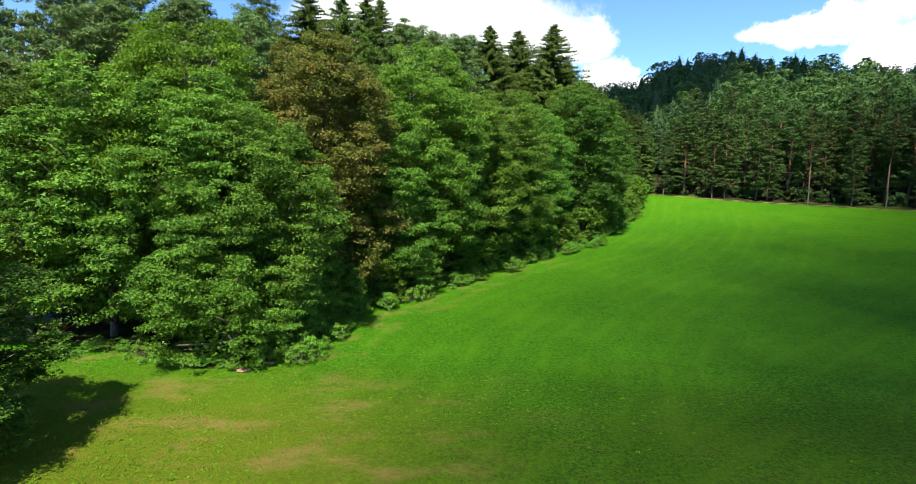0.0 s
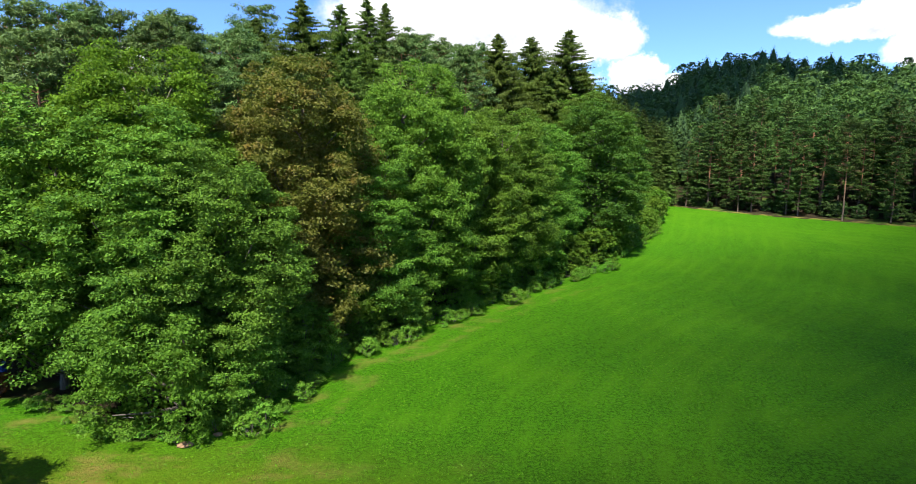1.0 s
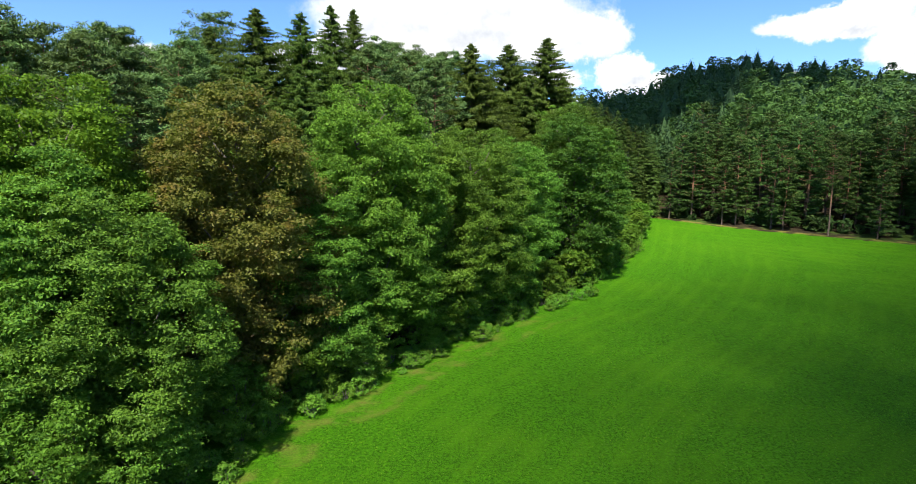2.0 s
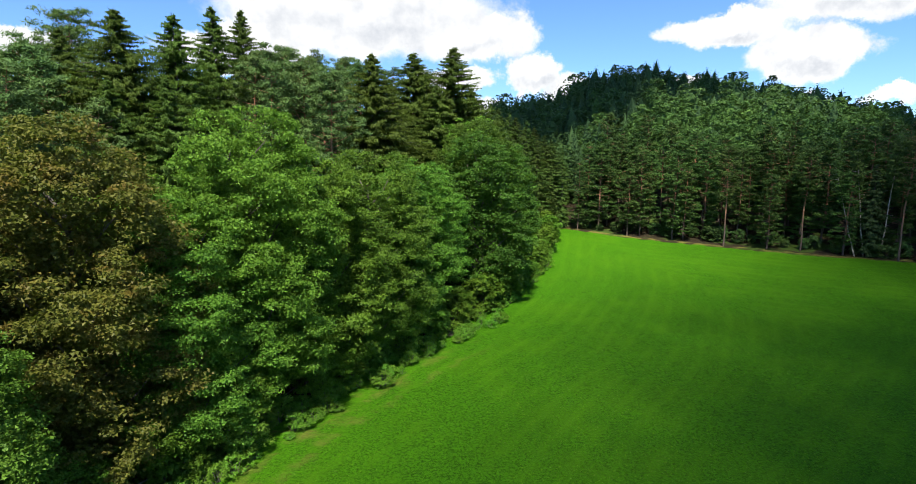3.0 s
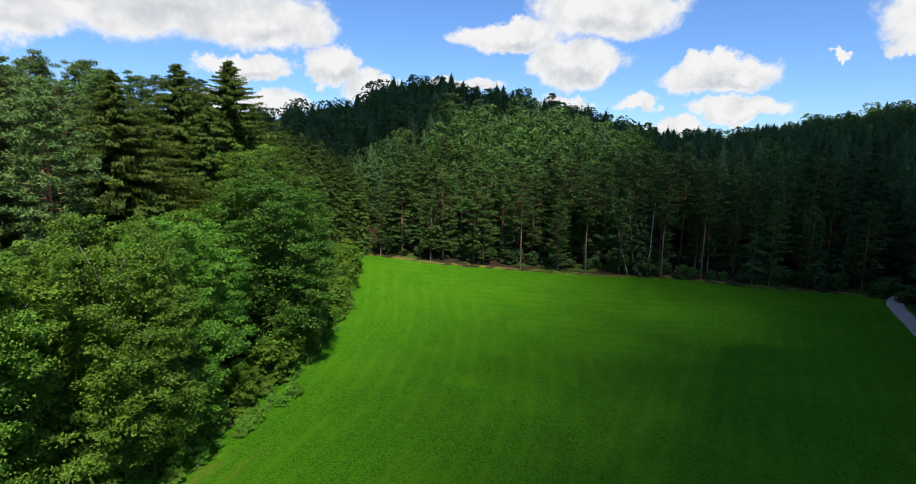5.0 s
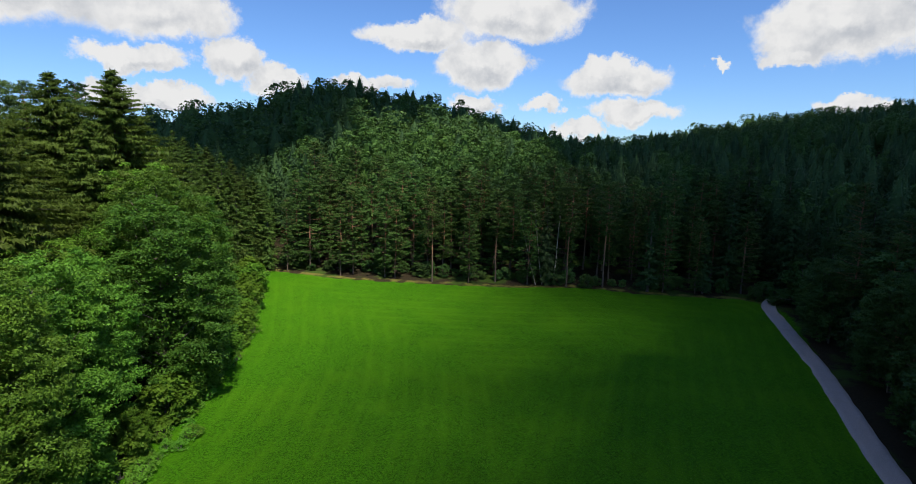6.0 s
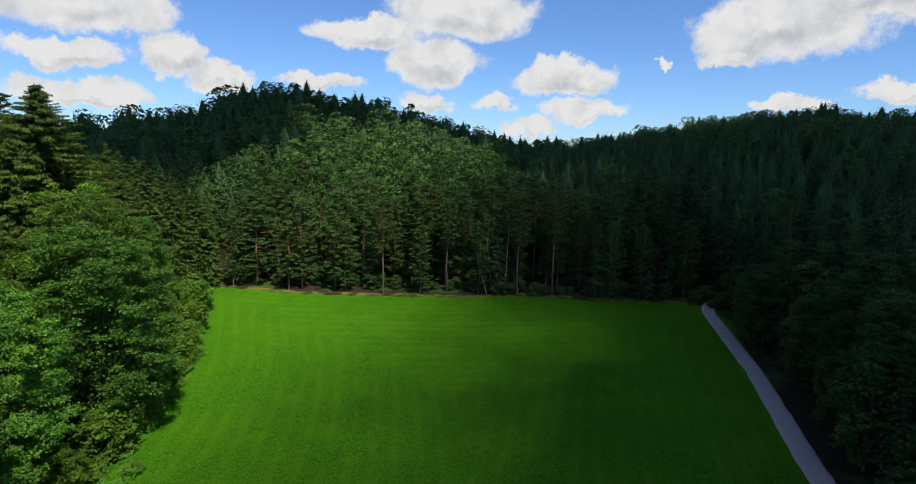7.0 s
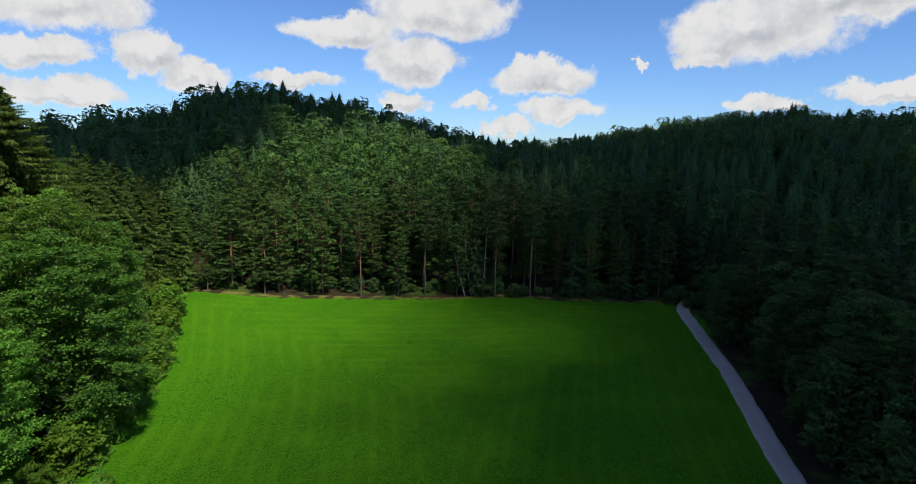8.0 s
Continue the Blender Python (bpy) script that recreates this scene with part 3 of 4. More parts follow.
def shrub_meshes(seed, h=3.0, r=1.8, clumps=46, per=46, leaf=0.26):
    rng = np.random.default_rng(seed)
    cd = unit(rng.normal(size=(clumps, 3)) + (0, 0, 0.5))
    cc = cd * (r * 0.8, r * 0.8, h * 0.5) * rng.uniform(0.55, 1.0, (clumps, 1)) + (0, 0, h * 0.46)
    cc[:, 2] = np.maximum(cc[:, 2], 0.12 * h)
    ci = np.repeat(np.arange(clumps), per)
    n = len(ci)
    d = unit(rng.normal(size=(n, 3)) + cd[ci] * 0.6 + (0, 0, 0.5))
    at = cc[ci] + d * rng.uniform(0.25, 0.6, (n, 1)) * (r / 1.8, r / 1.8, 0.7 * h / 3)
    at[:, 2] = np.maximum(at[:, 2], 0.03)
    ln = leaf * rng.uniform(0.6, 1.3, n)
    crown = leaves(rng, at, unit(d * 0.6 + np.array([0, 0, 0.8]) + rng.normal(0, 0.4, (n, 3))), ln, ln * 0.68)
    bits = []
    for i in range(9):
        e = cc[i]
        bits.append(tube([(e[0] * 0.1, e[1] * 0.1, -0.15), e * (0.6, 0.6, 0.55), e], [0.035, 0.025, 0.01], 4))
    return joined(bits), crown


LIBRARY = {}


def library(key, maker, bark, **how):
    stem, crown = maker(**how)
    LIBRARY[key] = (mesh_from(key + "_trunk", *stem, bark, True), mesh_from(key + "_crown", *crown, M_OAK))


for k in range(6):
    library(f"broad{k}", broadleaf_meshes, M_BARK, seed=10 + k, widest=(0.42, 0.36, 0.5, 0.4, 0.46, 0.34)[k], lobes=(27, 24, 30, 23, 28, 25)[k])
library("fine", broadleaf_meshes, M_BARK, seed=19, lobes=30, clumps=860, per=150, leaf=0.15, widest=0.42)
library("fine_low", broadleaf_meshes, M_BARK, seed=18, lobes=26, clumps=760, per=140, leaf=0.155, widest=0.36)
for k in range(3):
    library(f"round{k}", broadleaf_meshes, M_BARK, seed=20 + k, lobes=10, clumps=150, per=34, leaf=0.5, zb=0.8)
    library(f"spruce{k}", spruce_meshes, M_BARK, seed=30 + k, r=(8.6, 9.4, 7.8)[k], branches=640, stations=21, coarse=0.4, curtain=2.0, fat=1.0, slim=0.92, most=3.7)
    library(f"midspruce{k}", spruce_meshes, M_BARK, seed=40 + k, h=20.0, r=(3.4, 3.8, 3.0)[k], branches=260, stations=7, coarse=0.8, curtain=1.4, fat=1.1)
for k in range(4):
    library(f"pine{k}", pine_meshes, M_PINE_BARK, seed=50 + k, r=(3.6, 3.2, 3.8, 3.0)[k], start=(0.42, 0.5, 0.36, 0.3)[k], branches=64, per=84, needle=0.235)
    library(f"edgepine{k}", pine_meshes, M_PINE_BARK, seed=60 + k, h=20.0, r=(2.7, 3.0, 2.5, 2.8)[k], start=(0.07, 0.12, 0.18, 0.5)[k], branches=(76, 70, 66, 50)[k], per=50, needle=0.30, low=0.9)
    library(f"backpine{k}", pine_meshes, M_PINE_BARK, seed=70 + k, h=20.0, r=(2.6, 2.9, 2.4, 2.7)[k], start=(0.14, 0.2, 0.3, 0.45)[k], branches=56, per=34, needle=0.40, low=0.85, tufts=2)
for k in range(3):
    library(f"shrub{k}", shrub_meshes, M_BARK, seed=80 + k)


def plant(name, key, mat, x, y, h, native, wide=1.0, turn=0.0, label="", category="tree", group="", lean=0.0, sink=0.05):
    """One tree or shrub with its trunk and crown, h metres high."""
    s = h / native
    base = new(name)
    base.matrix_basis = pose(x, y, float(ground_z(x, y)) - sink, lean, 0, turn) @ Matrix.Diagonal((s * wide, s * wide, s, 1))
    base.empty_display_size = 0.5
    for part_name, me in zip(("trunk" if native > 5 else "stem", "crown"), LIBRARY[key]):
        ob = new(part_name, me)
        ob.parent = base
        if part_name == "crown":
            ob.material_slots[0].link = "OBJECT"
            ob.material_slots[0].material = mat
    return tagged(base, label, category, group)


L_ALDER = "dense dark green broadleaf tree at the meadow's edge"
L_OAK = "tall bright green oak with yellow-green foliage"
L_MAPLE = "light green maple with an airy rounded crown"
L_BROWN = "broadleaf tree with withered brown and olive foliage"
# x, y, height, crown width, mesh, leaf, label
ROW = [
    (-18.3, 17.5, 8.8, 1.22, "fine_low", M_DARK_ALDER, L_ALDER),
    (-26.0, 32.5, 15.5, 1.10, 0, M_DARK_ALDER, L_ALDER),
    (-20.5, 31.8, 16.0, 1.05, 3, M_ALDER, L_ALDER),
    (-16.5, 34.0, 18.6, 0.95, "fine", M_OAK, L_OAK),
    (-14.8, 30.8, 15.0, 0.95, "fine_low", M_ALDER, L_ALDER),
    (-11.0, 31.0, 13.2, 0.95, "fine", M_ALDER, L_ALDER),
    (-9.5, 39.8, 18.5, 1.05, "fine", M_BEECH, L_BROWN),
    (-5.4, 43.6, 14.6, 0.95, "fine_low", M_ALDER, L_ALDER),
    (-3.0, 47.8, 19.6, 0.95, "fine", M_MAPLE, L_MAPLE),
    (0.7, 52.0, 16.4, 0.95, 0, M_MAPLE, L_MAPLE),
    (4.0, 56.4, 17.0, 1.02, "fine", M_ALDER, L_ALDER),
    (7.4, 61.6, 16.6, 0.95, 1, M_ALDER, L_ALDER),
    (9.2, 65.6, 15.5, 0.90, 3, M_ALDER, L_ALDER),
    (16.2, 71.8, 18.2, 1.12, 0, M_DARK_ALDER, L_ALDER),
    (16.8, 78.4, 20.0, 1.02, 4, M_DARK_ALDER, L_ALDER),
    (19.6, 83.2, 17.0, 1.0, 2, M_DARK_ALDER, L_ALDER),
    (16.7, 84.2, 20.0, 0.95, 1, M_MAPLE, L_MAPLE),
    (22.4, 90.8, 14.0, 0.95, 3, M_ALDER, L_ALDER),
]
for i, (x, y, h, w, k, mat, label) in enumerate(ROW):
    plant("broadleaf_tree", k if isinstance(k, str) else f"broad{k}", mat, x, y, h, 18.0, w * 18.0 / h * (h / 18.0) ** 0.6, 47 * i, label, "tree", "trees along the meadow")

for x, y, h, k in ((-11.5, 51.5, 16.0, 1), (-1.5, 60.0, 15.0, 4), (7.5, 73.5, 15.0, 2), (13.0, 80.0, 14.5, 5)):
    plant("broadleaf_tree", f"broad{k}", M_MAPLE, x, y, h, 18.0, 1.15, 31 * k, "green broadleaf tree standing behind the row", "tree", "trees along the meadow")

# ---- spruces and pines behind the row ----
SPRUCES = [(15.1, 90.6, 28.2), (9.5, 91.5, 26.8), (4.2, 75.6, 26.1), (-16.2, 62.3, 26.9), (-13.4, 67.3, 27.2), (-11.7, 73.3, 28.6), (-11.1, 82.8, 28.9), (-22.5, 66.0, 25.0), (-10.8, 57.5, 22.0),
           (-14.8, 57.0, 21.5), (6.5, 83.0, 22.5), (12.3, 87.5, 23.0), (18.0, 93.5, 23.0)]
for i, (x, y, h) in enumerate(SPRUCES):
    plant("spruce_tree", f"spruce{i % 3}", M_SPRUCE, x, y, h, 26.0, (1.9, 1.85, 1.9, 1.75, 1.45, 1.35, 1.15, 1.3, 1.55, 1.5, 1.6, 1.6, 1.5)[i], 61 * i, "tall dark green spruce with drooping boughs", "tree", "spruces behind the row")
PINES = [(-29, 81.5, 25), (0.3, 67.7, 24), (-0.5, 80, 24), (-4.1, 94.9, 24.8), (-0.2, 101.4, 24.6), (-21, 44, 22), (-28, 47, 22), (-22, 60, 24), (-33, 55, 23), (-36, 44, 22), (-5.5, 70, 24), (-1.0, 74, 23), (-6.5, 80, 22), (-24, 52, 21), (-18.5, 52, 22), (2.5, 86, 25), (-3.2, 87, 22), (-8.5, 76, 23), (-1.5, 93, 22), (-26, 58, 23), (-19.5, 47.5, 20), (-23.3, 48.8, 23.1), (-24.1, 53.1, 23.6), (-25.4, 59.4, 22.5), (-25.9, 63.7, 22.7), (-23.1, 63.0, 23.7), (-24.1, 71.4, 26.7), (-21.9, 70.2, 23.0), (-19.0, 49.2, 20.2), (-20.2, 46.0, 20.2), (-19.5, 58.1, 21.1), (-15.2, 55.7, 20.0), (-20.0, 43.7, 19.7), (-7.0, 75.2, 25.2), (-5.7, 79.6, 24.9), (-7.4, 70.9, 24.7), (-3.4, 76.0, 24.2), (-6.7, 93.7, 23.2), (-5.6, 99.9, 23.4), (-1.3, 98.5, 24.0), (0.6, 102.7, 23.7), (4.7, 107.0, 23.5), (7.0, 105.0, 23.7), (-10.7, 84.5, 23.9), (-7.4, 89.0, 25.1), (-3.8, 85.4, 23.6), (-24.1, 52.7, 23.3), (-31.9, 50.8, 22.5), (-30.8, 41.9, 19.1), (-26.9, 39.4, 21.9), (-27.9, 43.7, 22.4), (-27.5, 46.5, 23.5), (-26.9, 49.3, 23.1), (-24.3, 48.5, 22.2), (-21.4, 54.6, 22.1), (-20.6, 59.3, 23.2), (-23.9, 36.6, 19.8), (-23.7, 39.3, 20.6), (-22.5, 51.8, 20.1)]
for i, (x, y, h) in enumerate(PINES):
    plant("pine_tree", f"pine{i % 4}", M_PINE, x, y, h, 23.0, 1.0, 83 * i, "blue-green pine with a reddish bare stem", "tree", "pines behind the row")

# spruces where the row meets the far wood
CORNER_SPRUCES = [(34.6, 107.8, 15.0), (32.2, 110.6, 16.5), (30.6, 105.8, 16.0), (28.4, 109.2, 18.0), (27.0, 103.2, 17.5), (24.6, 106.0, 19.5), (23.4, 99.6, 18.5)]
for i, (x, y, h) in enumerate(CORNER_SPRUCES):
    plant("spruce_tree", f"spruce{(i + 1) % 3}", M_YOUNG_SPRUCE, x, y, h, 26.0, 1.45, 77 * i, "dense dark spruce with boughs down to the grass", "tree", "spruces at the corner of the meadow")

# mixed wood on the slope behind the row
rng = np.random.default_rng(3)
taken = [p[:2] for p in ROW] + [p[:2] for p in SPRUCES] + [p[:2] for p in PINES] + [p[:2] for p in CORNER_SPRUCES]
for y in np.arange(34, 124, 5.9):
    for x in np.arange(-75, 30, 5.9):
        px, py = x + rng.uniform(-2, 2), y + rng.uniform(-2, 2)
        edge = float(border_distance(np.array([px]), np.array([py]))[0])
        if edge > -8 or edge < -31 or math.degrees(math.atan2(px, py)) < -50 or px < -62 or min(math.hypot(px - a, py - b) for a, b in taken) < 3.6:
            continue
        p, turn = rng.uniform(), rng.uniform(0, 360)
        corner = px - 12 > 0.10 * (py - 18)
        if px > -24 and edge > -20 and not corner:
            continue
        taken.append((px, py))
        if corner:
            plant("spruce_tree", f"midspruce{rng.integers(0, 3)}", M_YOUNG_SPRUCE, px, py, rng.uniform(14, 17.5), 20.0, 1.1, turn, "dark green spruce in the wood on the slope", "tree", "trees on the slope")
            continue
        if p < 0.5:
            plant("pine_tree", f"{'pine' if edge > -17 else 'backpine'}{rng.integers(1, 4)}", M_PINE, px, py, rng.uniform(20, 24), 23.0 if edge > -17 else 20.0, 1.1, turn, "blue-green pine in the wood on the slope", "tree", "trees on the slope")
        elif p < 0.9:
            plant("spruce_tree", f"midspruce{rng.integers(0, 3)}", M_SPRUCE, px, py, rng.uniform(19, 24), 20.0, 1.0, turn, "dark green spruce in the wood on the slope", "tree", "trees on the slope")
        else:
            plant("broadleaf_tree", f"round{rng.integers(0, 3)}", M_MAPLE, px, py, rng.uniform(16, 20), 18.0, 0.9, turn, "green broadleaf tree in the wood on the slope", "tree", "trees on the slope")

# far edge of the meadow
rng = np.random.default_rng(5)
FAR_EDGE = np.array([(38.5, 106.0), (44.5, 100.0), (54.0, 92.0), (68.0, 81.0), (77, 75.5), (85, 67.5), (95, 60)], float)
run = np.concatenate([[0], np.cumsum(np.hypot(*np.diff(FAR_EDGE, axis=0).T))])
L_FAR_PINE = "slim grey-green pine at the edge of the dark wood"
for row in range(4):
    s = rng.uniform(0, 2)
    while s < run[-1]:
        x = np.interp(s, run, FAR_EDGE[:, 0]) + rng.normal(0, 0.6) + row * 2.6 - 0.1
        y = np.interp(s, run, FAR_EDGE[:, 1]) + rng.normal(0, 0.6) + row * 3.1 - 0.1
        bare = 0.15 if s < 32 else 0.55
        p, turn = rng.uniform(), rng.uniform(0, 360)
        if row == 0 and p < bare:
            plant("pine_tree", "edgepine3", M_FAR_PINE, x, y, rng.uniform(14.5, 18), 20.0, 0.95, turn, "slim pine with a long bare stem at the wood's edge", "tree", "pines at the meadow's far edge")
        elif row == 0 and p > 0.9:
            plant("spruce_tree", f"midspruce{rng.integers(0, 3)}", M_SHADED_SPRUCE, x, y, rng.uniform(7, 14), 20.0, 1.25, turn, "young dark spruce at the edge of the wood", "tree", "pines at the meadow's far edge")
        elif row < 2:
            plant("pine_tree", f"edgepine{rng.integers(0, 3)}", M_FAR_PINE, x, y, rng.uniform(9.5, 15) if row == 0 else rng.uniform(13.5, 17), 20.0, rng.uniform(1.05, 1.35), turn, L_FAR_PINE, "tree", "pines at the meadow's far edge")
        else:
            plant("pine_tree", f"backpine{rng.integers(0, 4)}", M_FAR_PINE, x, y, rng.uniform(14.5, 18), 20.0, rng.uniform(1.0, 1.25), turn, L_FAR_PINE, "tree", "pines at the meadow's far edge")
        s += rng.uniform(2.0, 6.4) if row == 0 else rng.uniform(2.8, 5.0)
library("leaning", pine_meshes, M_PALE_BARK, seed=67, h=20.0, r=1.9, start=0.66, branches=30, per=26, needle=0.42)
for x, y, h, lean, turn in ((69.8, 79.6, 13.5, 15, 222), (70.8, 79.2, 14.5, 8, 222), (72.4, 78.4, 15.5, 3, 40)):
    plant("pine_tree", "leaning", M_FAR_PINE, x, y, h, 20.0, 0.8, turn, "leaning pine with a pale bare stem", "tree", "leaning pines", lean=lean)

# edge of the wood beyond the track
track = np.array([(38, 14.2), (59.5, 29.6), (74.2, 39.2), (86.6, 48.9), (96, 56.5)], float)
run = np.concatenate([[0], np.cumsum(np.hypot(*np.diff(track, axis=0).T))])
for row, (off, gap, low, high) in enumerate(((3.6, 3.4, 7.0, 11.0), (6.8, 3.4, 11.0, 15.0), (10.0, 3.8, 15.0, 19.0))):
    for s in np.arange(rng.uniform(0, 3), run[-1], gap):
        x = np.interp(s, run, track[:, 0]) + 0.58 * off + rng.normal(0, 0.5)
        y = np.interp(s, run, track[:, 1]) - 0.81 * off + rng.normal(0, 0.5)
        h, p, turn = rng.uniform(low, high), rng.uniform(), rng.uniform(0, 360)
        if p < (0.45, 0.2, 0.0)[row]:
            plant("broadleaf_tree", f"round{rng.integers(0, 3)}", M_FAR_BROADLEAF, x, y, h, 18.0, 1.1, turn, "dark green broadleaf tree beside the gravel track", "tree", "trees beside the track")
        elif p < 0.75:
            plant("spruce_tree", f"midspruce{rng.integers(0, 3)}", M_SHADED_SPRUCE, x, y, h, 20.0, 1.2, turn, "dark spruce beside the gravel track", "tree", "trees beside the track")
        else:
            plant("pine_tree", f"edgepine{rng.integers(0, 4)}", M_FAR_PINE, x, y, h, 20.0, 1.1, turn, "dark grey-green pine beside the gravel track", "tree", "trees beside the track")

# larger trees leaning over the track
for i, (x, y, h, k) in enumerate([(84.0, 44.3, 10.4, 5), (73.6, 34.0, 12.0, 3), (65.3, 26.3, 14.4, 5)]):
    plant("broadleaf_tree", f"broad{k}", M_FAR_BROADLEAF, x, y, h, 18.0, 1.05, 67 * i, "tall dark green broadleaf tree leaning over the track", "tree", "trees beside the track")
for i, (x, y, h) in enumerate([(81.7, 40.7, 14.2), (73.6, 30.0, 15.5), (69.5, 29.0, 13.0), (61.5, 24.0, 14.0)]):
    plant("pine_tree", f"pine{i % 4}", M_FAR_PINE, x, y, h, 23.0, 1.25, 67 * i, "dark pine with a bare stem beside the track", "tree", "trees beside the track")

# trees where the track enters the wood
for i, (x, y, h) in enumerate([(97.5, 63.5, 18), (94.5, 62.0, 14), (100.5, 66, 19), (103, 62.5, 17), (100.5, 55.5, 16), (104, 58, 19), (97.5, 52.0, 12), (107, 66, 20), (103.5, 71, 19), (99, 71, 20)]):
    plant("spruce_tree", f"midspruce{i % 3}", M_SHADED_SPRUCE, x, y, h, 20.0, 1.15, 53 * i, "dark spruce where the track enters the wood", "tree", "trees beside the track")
for s in np.arange(2, 70, 2.1):
    x = 39.0 + 0.762 * s + rng.normal(0, 0.5) + 1.0
    y = 105.4 - 0.648 * s + rng.normal(0, 0.5) + 1.2
    plant("shrub", f"shrub{rng.integers(0, 3)}", M_FAR_BROADLEAF, x, y, rng.uniform(0.9, 2.4), 3.0, rng.uniform(0.9, 1.4), rng.uniform(0, 360), "low dull green undergrowth under the pines", "shrub", "undergrowth at the far edge")

for x, y, h in ((93.4, 54.0, 1.5), (95.4, 53.6, 2.4), (93.8, 56.8, 2.2), (96.2, 56.6, 2.6)):
    plant("shrub", f"shrub{int(x) % 3}", M_FAR_BROADLEAF, x, y, h, 3.0, 1.1, 50 * h, "dark green shrub where the track enters the wood", "shrub", "undergrowth at the far edge")

# dark young spruces in the corner of the meadow
for i, (x, y, h) in enumerate([(36.2, 106.0, 12.0), (33.5, 106.5, 14.5), (31.0, 104.0, 15.5), (30.0, 107.5, 18.0), (34.0, 110.5, 15.5), (37.5, 110.5, 13.0), (28.0, 101.5, 17.5), (26.5, 106.0, 19.0), (23.8, 102.5, 19.0), (24.0, 110.0, 19.5)]):
    plant("spruce_tree", f"midspruce{i % 3}", M_YOUNG_SPRUCE, x, y, h, 20.0, 1.05, 77 * i, "slim dark spruce in the meadow's far corner", "tree", "corner spruces")


def core(seed, z0, z1, profile, sides=7, rings=6):
    """A rough closed body inside a far crown, so that it is dense like the real one."""
    rng = np.random.default_rng(seed)
    u = np.linspace(0, 1, rings)
    a = np.linspace(0, 2 * np.pi, sides, endpoint=False)
    rad = np.array([profile(t) for t in u])[:, None] * rng.uniform(0.75, 1.15, (rings, sides))
    v = np.stack([np.cos(a)[None] * rad, np.sin(a)[None] * rad, np.broadcast_to((z0 + (z1 - z0) * u)[:, None], rad.shape) + rng.normal(0, 0.3, rad.shape)], -1).reshape(-1, 3)
    i, j = np.meshgrid(np.arange(rings - 1), np.arange(sides), indexing="ij")
    k = (j + 1) % sides
    return v, np.stack([i * sides + j, i * sides + k, (i + 1) * sides + k, (i + 1) * sides + j], -1).reshape(-1, 4)


def far_conifer(seed, h, r, n, z0, power=0.8, size=0.8):
    """A pointed crown far off: sprays laid in uneven tiers over a cone."""
    rng = np.random.default_rng(seed)
    t = 1 - np.sqrt(rng.uniform(0.003, 1, n))
    z = z0 + (h - z0) * t
    az = rng.uniform(0, 6.283, n)
    tier = 0.82 + 0.18 * np.sin(z * 4.2 + 1.3 * np.sin(az * 3 + seed))
    rad = r * (1 - t) ** power * tier * rng.uniform(0.7, 1.05, n)
    out = np.stack([np.cos(az), np.sin(az), np.zeros(n)], 1)
    at = out * rad[:, None] + np.stack([0 * z, 0 * z, z], 1)
    ln = size * (0.34 + 0.66 * (1 - t)) * rng.uniform(0.7, 1.3, n)
    along = unit(out + rng.normal(0, 0.35, (n, 3)) + np.array([0, 0, 1.0]) * (-0.45 + 0.7 * t ** 2)[:, None])
    crown = leaves(rng, at, unit(out * 0.8 + np.array([0, 0, 0.7]) + rng.normal(0, 0.25, (n, 3))), ln * 1.2, ln * 0.8, along, 0.08)
    body = core(seed + 500, z0 - 1.0, h * 0.93, lambda u: 0.58 * r * (1 - u) ** power + 0.02, 7, 5)
    return joined([crown, body])


def far_round(seed, h, r, n, z0, lobes, flat, size):
    """A rounded crown far off: sprays over a heap of lobes."""
    rng = np.random.default_rng(seed)
    u = (np.arange(lobes) + rng.uniform(0.1, 0.9, lobes)) / lobes
    az = np.arange(lobes) * 2.39996 + rng.normal(0, 0.4, lobes)
    ring = r * np.sqrt(np.clip(1 - (1.9 * u - 0.85) ** 2, 0.03, 1))
    c = np.stack([np.cos(az) * ring * 0.6, np.sin(az) * ring * 0.6, z0 + (h - z0) * (0.08 + 0.84 * u)], 1)
    big = (0.28 * r + 0.34 * ring) * rng.uniform(0.8, 1.25, lobes)
    li = rng.integers(0, lobes, n)
    d = unit(rng.normal(size=(n, 3)) + unit(c[li] * (1, 1, 0)) * 0.6 + (0, 0, 0.5))
    at = c[li] + d * big[li][:, None] * (1, 1, flat) * rng.uniform(0.78, 1.02, (n, 1))
    ln = size * rng.uniform(0.7, 1.3, n)
    crown = leaves(rng, at, unit(d + (0, 0, 0.2) + rng.normal(0, 0.75, (n, 3))), ln * 1.15, ln * 0.75)
    body = core(seed + 500, z0 + 0.1 * h, h * 0.84, lambda v: 0.46 * r * math.sqrt(max(0.004, 1 - (2 * v - 1) ** 2)), 7, 6)
    return joined([crown, body])


